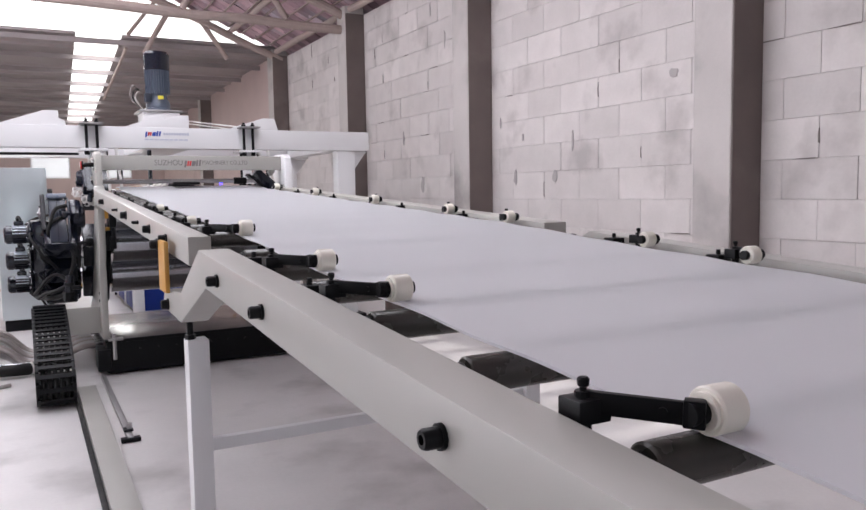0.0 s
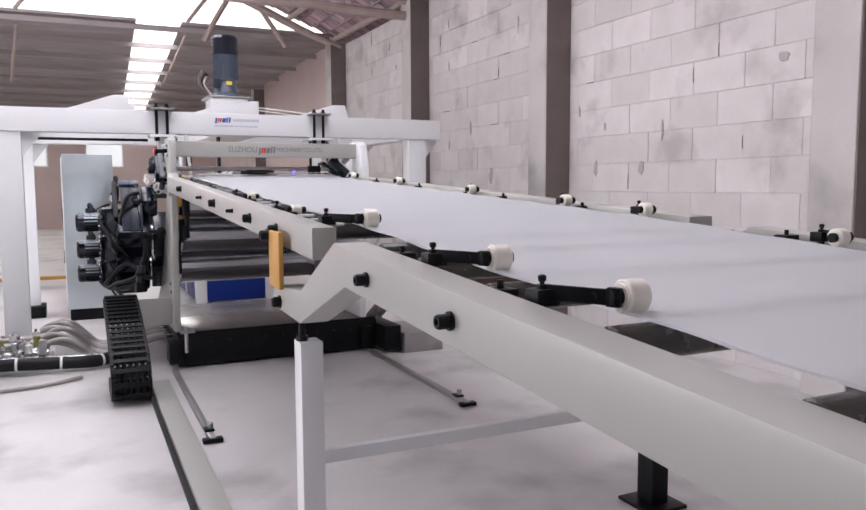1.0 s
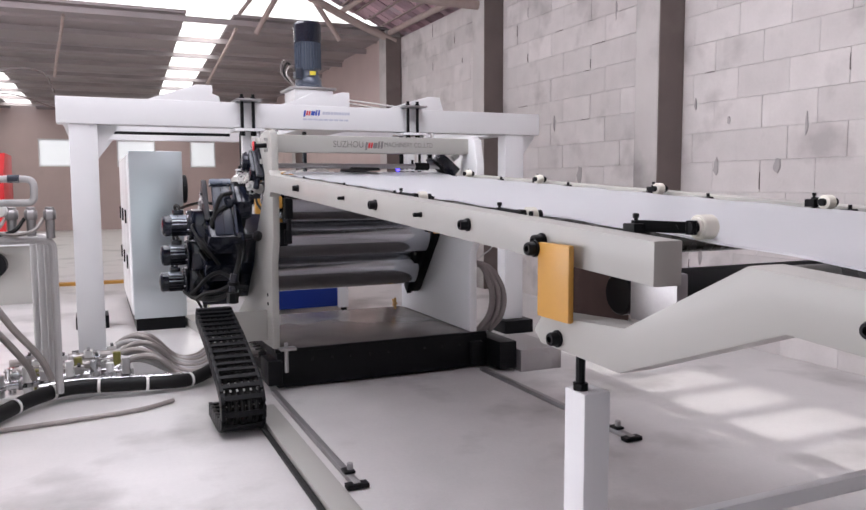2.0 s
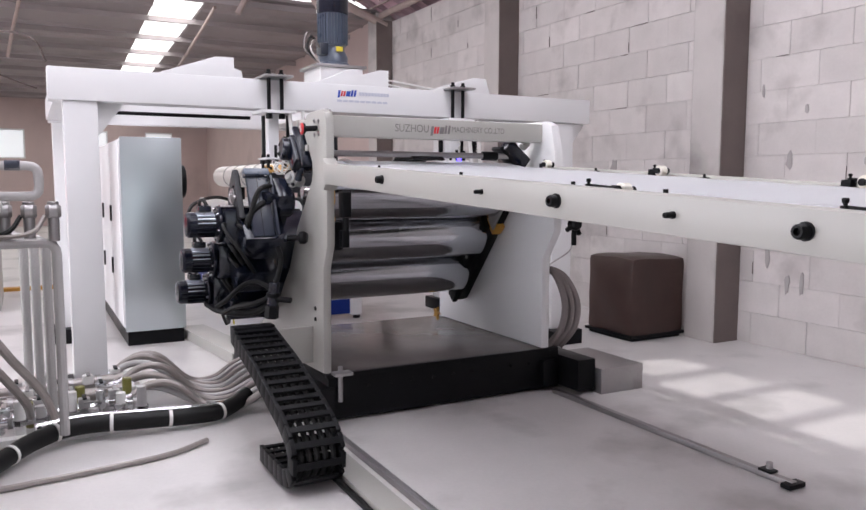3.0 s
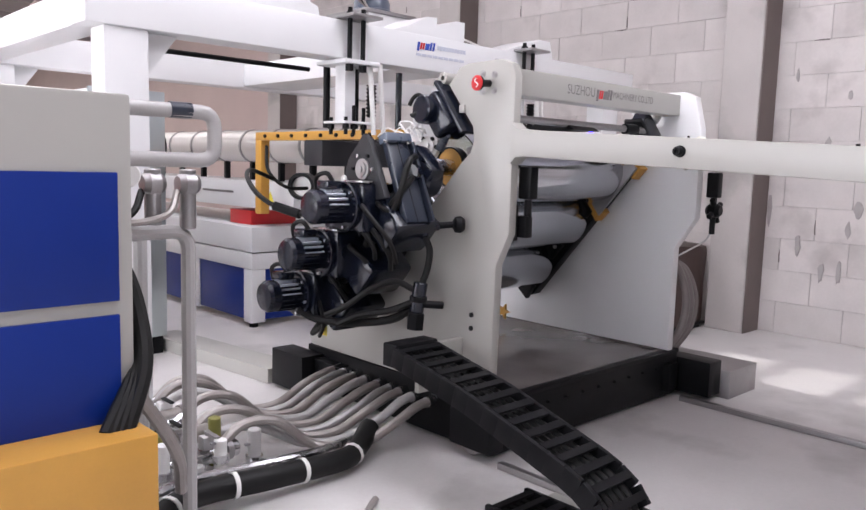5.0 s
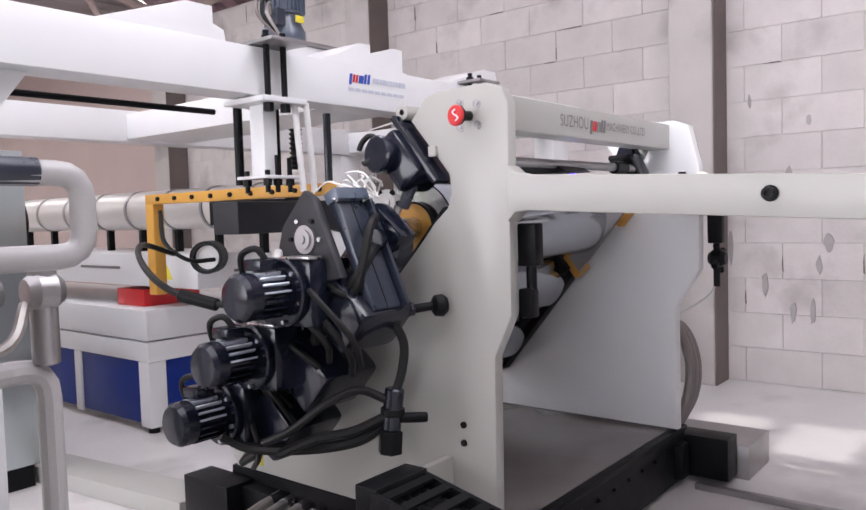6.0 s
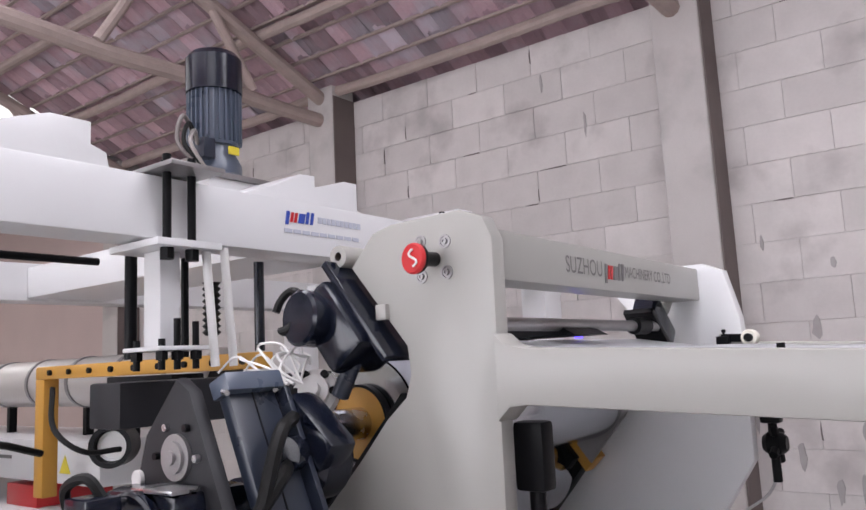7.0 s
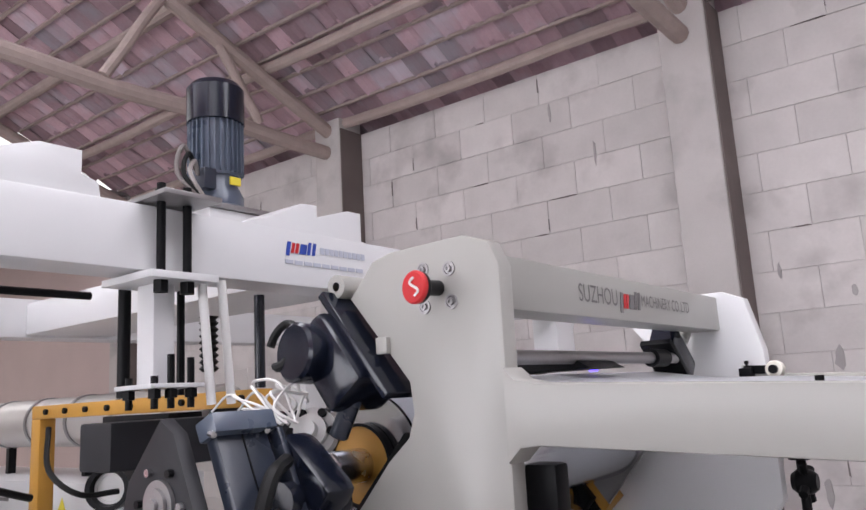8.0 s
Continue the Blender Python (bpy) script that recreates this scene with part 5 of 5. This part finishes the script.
# ---- blue temperature unit ----
unit = thing("temperature_unit", (-1.5, 7.8, 0), "royal blue and ivory mould temperature control unit", "control unit")
UX = -0.97
part("casing", B((-2.0, 7.66, 0.12), (UX, 8.55, 1.655), 0.012), IVORY, unit)
part("panel", B((-1.96, 7.647, 1.07), (UX - 0.045, 7.659, 1.435), 0.003), ROYAL, unit, "royal blue front panel")
part("panel", B((-1.96, 7.647, 0.52), (UX - 0.045, 7.659, 1.03), 0.003), ROYAL, unit, "royal blue front panel")
part("panel", B((-1.96, 7.647, 0.14), (UX - 0.045, 7.659, 0.48), 0.003), ROYAL, unit, "royal blue front panel")
part("vent_slot", B((-1.475, 7.647, 1.52), (-1.44, 7.659, 1.62), 0.003), DULL, unit)
part("plinth", B((-1.98, 7.70, 0), (UX - 0.03, 8.53, 0.118)), BLACK, unit, smooth=0)
ob_ = part("drip_box", B((-1.455, 7.47, 0.395), (UX - 0.015, 7.645, 0.72), 0.006), OCHRE, unit, "ochre sheet steel box")
for k in range(4):
    part("cable", pipe(bmesh.new(), [(UX + 0.02, 7.82 + 0.03 * k, 1.18), (UX + 0.045 + 0.01 * k, 7.75 + 0.03 * k, 1.05), (UX + 0.02, 7.63 + 0.02 * k, 0.88), (UX - 0.06 - 0.02 * k, 7.57, 0.71)], 0.022, 8), RUBBER, unit)

# pipe stand beside it
man = thing("water_manifold", (-0.6, 8.6, 0), "grey pipe manifold with valves and hoses", "pipe manifold")
for k, (x, y) in enumerate(((-0.55, 8.18), (-0.60, 8.50), (-0.66, 8.72), (-0.72, 8.92))):
    part("riser", pipe(bmesh.new(), bend([(x, y, 0.10), (x, y, 1.21), (x - 0.40, y - 0.04, 1.21)], 0.07), 0.027, 10, straight=True), GREYPIPE, man)
part("loop_pipe", pipe(bmesh.new(), bend([(-0.98, 7.84, 1.63), (-0.63, 7.82, 1.63), (-0.63, 7.82, 1.475), (-0.98, 7.84, 1.475)], 0.05), 0.024, 12, straight=True), GREYPIPE, man)
part("pipe_sleeve", C((-0.78, 7.829, 1.632), (-0.71, 7.826, 1.632), 0.0265, 12), SLATE, man, "dark blue sleeve on the pipe")
for k in range(3):
    x, y = -0.56 - 0.12 * k, 8.16 + 0.03 * k
    v = part("valve", C((x, y, 1.22), (x, y, 1.44), 0.030, 12, 0.004), DULL, man)
    part("valve_body", lathe(bmesh.new(), (x - 0.04, y, 1.386), (1, 0, 0), [(0, 0), (0, 0.03), (0.02, 0.045), (0.06, 0.045), (0.08, 0.03), (0.08, 0)], 14), DULL, v)
    part("hose", pipe(bmesh.new(), [(x - 0.04, y, 1.36), (x - 0.10, y - 0.05, 1.28), (x - 0.22, y - 0.03, 1.25), (x - 0.36, y, 1.27)], 0.013, 7), RUBBER if k % 2 else HOSE, man)
part("gauge", C((-0.84, 8.02, 1.42), (-0.85, 7.99, 1.42), 0.042, 18, 0.004), PALE, man)
part("hose", pipe(bmesh.new(), [(-0.92, 8.0, 0.80), (-0.80, 7.95, 0.62), (-0.66, 8.05, 0.40), (-0.60, 8.15, 0.22)], 0.024, 9), HOSE, man)
part("hose", pipe(bmesh.new(), [(-0.94, 8.1, 0.62), (-0.84, 8.05, 0.50), (-0.74, 8.15, 0.32), (-0.72, 8.3, 0.20)], 0.024, 9), HOSE, man)
rng = random.Random(3)
for k in range(16):
    x, y = -0.95 + 0.057 * k, 8.45 + 0.45 * ((k * 7) % 5) / 5 + rng.uniform(-0.05, 0.05)
    u = part("coupling", C((x, y, 0.02), (x, y, 0.15 + rng.uniform(0, 0.12)), 0.030, 12, 0.004), (GREYPIPE, STEEL, HOSE, PALE, OLIVE)[k % 5], man)
    part("collar", C((x, y, 0.10), (x, y, 0.135), 0.042, 8), STEEL, u)
    part("handle", B((x - 0.05, y - 0.012, 0.19), (x + 0.03, y + 0.008, 0.20), 0.002), DULL, u)
for k in range(4):
    y = 8.60 + 0.16 * k
    hd = part("header", C((-0.95, y, 0.10 + 0.05 * (k % 2)), (-0.06, y + 0.10, 0.10 + 0.05 * (k % 2)), 0.042, 16, 0.006), HOSE if k % 2 else STEEL, man)
    for j in range(5):
        part("band", lathe(bmesh.new(), (-0.85 + 0.18 * j, y + 0.011 + 0.0202 * j, 0.10 + 0.05 * (k % 2)), (0.89, 0.1, 0), [(0, 0.042), (0, 0.050), (0.03, 0.050), (0.03, 0.042)], 14), DULL, hd)
part("tray", B((-0.98, 8.38, 0.0), (-0.02, 8.46, 0.05), 0.004), PALE, man)
part("tray", B((-0.56, 8.95, 0.0), (-0.02, 9.16, 0.06), 0.004), PALE, man)
for k in range(9):
    y0 = 8.50 + 0.105 * k + rng.uniform(-0.02, 0.02)
    j, q = rng.uniform(-0.05, 0.05), rng.uniform(-0.03, 0.03)
    a = Vector((-0.20 + rng.uniform(-0.05, 0.05), y0 + 0.16 + j, 0.13 + q * 0.5))
    hz = part("supply_hose", pipe(bmesh.new(), [a, a + Vector((0.14, 0.02, 0.075 + q)), a + Vector((0.30, -0.03, 0.07 + q)), (0.33 + q, y0 + 0.08 + j, 0.045), (0.50 + q, y0 - 0.05, 0.05), (0.66, y0 - 0.13, 0.15 + q * 0.6), (0.80, y0 - 0.14, 0.21), (0.96, y0 - 0.10, 0.21)], 0.025, 10), (HOSE, GREYPIPE, HOSE, DULL)[k % 4], man)
    part("hose_clamp", lathe(bmesh.new(), a, (1, 0.1, 0.3), [(0, 0.024), (0, 0.033), (0.03, 0.033), (0.03, 0.024)], 14), STEEL, hz)
    part("elbow", pipe(bmesh.new(), [a, a + Vector((-0.07, 0, -0.02)), a + Vector((-0.10, 0.01, -0.09))], 0.030, 10), GREYPIPE if k % 2 else STEEL, hz)
    part("hose_tail", C((0.90, y0 - 0.115, 0.21), (0.97, y0 - 0.10, 0.21), 0.032, 8), STEEL, hz)
for k in range(12):
    x, y = -0.86 + 0.062 * k, 8.52 + 0.12 * ((k * 5) % 7)
    fit_ = part("valve", B((x - 0.035, y - 0.03, 0.15), (x + 0.035, y + 0.03, 0.215), 0.012), (STEEL, GREYPIPE, PALE)[k % 3], man)
    part("valve_lever", B((x - 0.012, y - 0.10, 0.225), (x + 0.012, y + 0.01, 0.235), 0.003), (DULL, BLACK)[k % 2], fit_)
    part("valve_stem", C((x, y, 0.21), (x, y, 0.228), 0.012, 8), DULL, fit_)
part("cross_pipe", pipe(bmesh.new(), [(-0.70, 8.34, 0.12), (-0.45, 8.42, 0.12), (-0.15, 8.44, 0.10), (0.20, 8.42, 0.09), (0.50, 8.52, 0.06)], 0.022, 9), STEEL, man)
bun = thing("cable_bundle", (-0.4, 8.3, 0), "black sleeved cable bundle with pale ties on the floor", "cable bundle")
line = [(-1.75, 7.2, 0.06), (-1.25, 7.45, 0.065), (-0.95, 7.82, 0.07), (-0.72, 8.15, 0.09), (-0.48, 8.31, 0.10), (-0.1, 8.29, 0.09), (0.28, 8.30, 0.07), (0.44, 8.38, 0.075), (0.58, 8.47, 0.12)]
part("sleeve", pipe(bmesh.new(), line, 0.053, 12), RUBBER, bun)
ln = smooth_line(line, 6)
for k in (8, 15, 21, 27, 32, 38):
    part("tie", lathe(bmesh.new(), ln[k], ln[k + 1] - ln[k], [(0, 0.050), (0, 0.058), (0.02, 0.058), (0.02, 0.050)], 12), PALE, bun)
solo("hose", pipe(bmesh.new(), [(-1.7, 7.55, 0.018), (-1.0, 7.66, 0.018), (-0.5, 7.72, 0.018), (-0.05, 7.80, 0.018), (0.2, 7.95, 0.018)], 0.016, 8), HOSE, "pale grey hose lying on the floor", "hose")
solo("cable_duct", prism(bmesh.new(), [(0.62, 11.3), (0.86, 11.3), (1.06, 9.82), (0.80, 9.82)], 0.0, 0.10, "z", 0.004), IVORY, "pale painted cable duct on the floor", "cable duct")

# ---- by the wall ----
cr = thing("covered_crate", (4.75, 9.2, 0), "dark brown tarpaulin-covered crate by the wall", "crate")
tarp = bmesh.new()
box(tarp, (4.44, 8.95, 0.02), (5.14, 9.62, 0.82), 0.07)
bmesh.ops.subdivide_edges(tarp, edges=[e for e in tarp.edges if e.calc_length() > 0.3], cuts=5, use_grid_fill=True)
cr_rng = random.Random(4)
for v in tarp.verts:
    sag = 0.012 * math.sin(9 * v.co.x + 5 * v.co.z) + 0.010 * math.sin(11 * v.co.y - 7 * v.co.z)
    v.co += Vector((sag, sag + cr_rng.uniform(-0.006, 0.006), 0.5 * sag if v.co.z > 0.2 else 0))
part("cover", tarp, BROWN, cr)
part("hem", B((4.425, 8.935, 0.03), (5.155, 9.635, 0.06), 0.01), BLACK, cr)
part("base", B((4.46, 8.97, 0.0), (5.10, 9.60, 0.03)), BLACK, cr, smooth=0)

# red machine far left and timber edge
rm = thing("red_machine", (-1.6, 14.5, 0), "bright red machine housing with a white table", "machine")
part("housing", P([(13.9, 0.9), (15.2, 0.9), (15.2, 2.05), (14.3, 2.05), (13.9, 1.75)], -2.6, -1.35, "x", 0.02), RED, rm)
part("table", B((-2.4, 13.6, 0.80), (-0.9, 15.2, 0.88), 0.01), WHITE, rm)
part("cabinet", B((-2.3, 13.8, 0.0), (-1.0, 15.1, 0.80), 0.01), IVORY, rm)
part("motor", C((-1.5, 13.55, 0.55), (-1.5, 13.85, 0.55), 0.16, 18, 0.01), BLACK, rm)
solo("timber_board", B((-1.2, 15.6, 0.0), (1.4, 15.75, 0.05), 0.004), OCHRE, "ochre wooden board lying on the floor", "board")

# ---- block wall pieces ----
def block_mesh(length):
    b = bmesh.new()
    box(b, (-0.002, 0.0015, 0.0015), (0.03, length - 0.0015, 0.2985))
    bmesh.ops.bevel(b, geom=[e for e in b.edges if all(v.co.x < 0 for v in e.verts)], offset=0.002, segments=1, affect="EDGES")
    return mesh_of("block", b, BLOCK, 0)


FULL = block_mesh(0.6)
rng = random.Random(12)
rest_v, rest_f = [], []
count = 0
for row in range(15):
    z = row * 0.3
    y = SOUTH - (0.3 if row % 2 else 0)
    while y < GABLE - 0.5:
        y0 = y
        y += 0.6
        if any(c - 0.0 < y0 and y0 + 0.6 < c + 0.37 for c in COLUMNS):
            continue
        dx = rng.uniform(-0.003, 0.003)
        if 3.9 < y0 < 16.2 and count < 300 and z > 0.25:
            o = new("block", FULL)
            o.location = (EAST + 0.0 + dx, y0, z)
            o.location = Vector(o.location) - ORIGIN[wall_east]
            o.parent = wall_east
            count += 1
        else:
            n = len(rest_v)
            for X, e in ((EAST - 0.002 + dx, 0.003), (EAST + 0.001 + dx, 0.0015), (EAST + 0.03, 0.002)):
                rest_v += [(X, y0 + e, z + e), (X, y0 + 0.6 - e, z + e), (X, y0 + 0.6 - e, z + 0.3 - e), (X, y0 + e, z + 0.3 - e)]
            rest_f.append((n, n + 3, n + 2, n + 1))
            for k in (0, 4):
                for i in range(4):
                    j = (i + 1) % 4
                    rest_f.append((n + k + i, n + k + j, n + k + 4 + j, n + k + 4 + i))
# smears and holes in the mortar, each with its own ragged outline
for y, z, w_, h_ in ((8.52, 1.16, 0.05, 0.30), (8.24, 0.86, 0.06, 0.22), (7.82, 1.02, 0.05, 0.16), (8.02, 0.62, 0.06, 0.20), (7.87, 0.64, 0.05, 0.22), (8.60, 0.45, 0.12, 0.28), (10.10, 4.10, 0.03, 0.22), (9.70, 3.62, 0.025, 0.25), (8.36, 2.40, 0.03, 0.14), (7.75, 1.20, 0.08, 0.16), (7.3, 1.75, 0.10, 0.14), (7.9, 2.2, 0.05, 0.09), (8.05, 1.75, 0.09, 0.18), (5.6, 2.6, 0.12, 0.10), (10.4, 1.7, 0.12, 0.26), (11.0, 2.4, 0.05, 0.2), (7.0, 2.1, 0.04, 0.2)):
    b = bmesh.new()
    n = 11
    pts = [(y + w_ / 2 * math.cos(2 * math.pi * k / n) * rng.uniform(0.6, 1.1), z + h_ / 2 * math.sin(2 * math.pi * k / n) * rng.uniform(0.7, 1.1)) for k in range(n)]
    prism(b, pts, EAST - 0.0085, EAST + 0.006, "x")
    part("mortar_smear", b, SMEAR, wall_east, smooth=0)
# open, unfilled stretches of the joints
jr = random.Random(77)
for k in range(70):
    row = jr.randrange(2, 15)
    y = SOUTH - (0.3 if row % 2 else 0) + 0.6 * jr.randrange(15, 36)
    if any(c - 0.05 < y < c + 0.42 for c in COLUMNS) or y > GABLE - 0.6:
        continue
    z0, b = row * 0.3 + jr.uniform(0.0, 0.12), bmesh.new()
    if k % 3:
        h_, w_ = jr.uniform(0.08, 0.18), jr.uniform(0.004, 0.009)
        prism(b, [(y - w_, z0), (y + w_ * 0.6, z0 + 0.01), (y + w_ * 0.9, z0 + h_ * 0.6), (y, z0 + h_), (y - w_ * 0.5, z0 + h_ * 0.5)], EAST - 0.0075, EAST + 0.006, "x")
    else:
        w_, z0 = jr.uniform(0.10, 0.3), row * 0.3
        prism(b, [(y, z0 - 0.004), (y + w_ * 0.5, z0 - 0.006), (y + w_, z0 - 0.001), (y + w_ * 0.6, z0 + 0.004), (y + 0.02, z0 + 0.005)], EAST - 0.0075, EAST + 0.006, "x")
    part("open_joint", b, JOINT, wall_east, smooth=0)
me = bpy.data.meshes.new("blocks")
me.from_pydata([(v[0] - EAST, v[1] - 5, v[2]) for v in rest_v], [], rest_f)
me.materials.append(BLOCK)
ob = new("blocks", me)
ob.parent = wall_east
tagged(ob, kind="stuff")


# ---- what turns: the rollers under the running sheet and the guide wheels on it ----
def motions():
    for ob, c, rate in SPINNING:
        walk(ob, [(t, Matrix.Translation(c) @ Matrix.Rotation(radians(rate * t), 4, "X")) for t in range(9)])


motions()
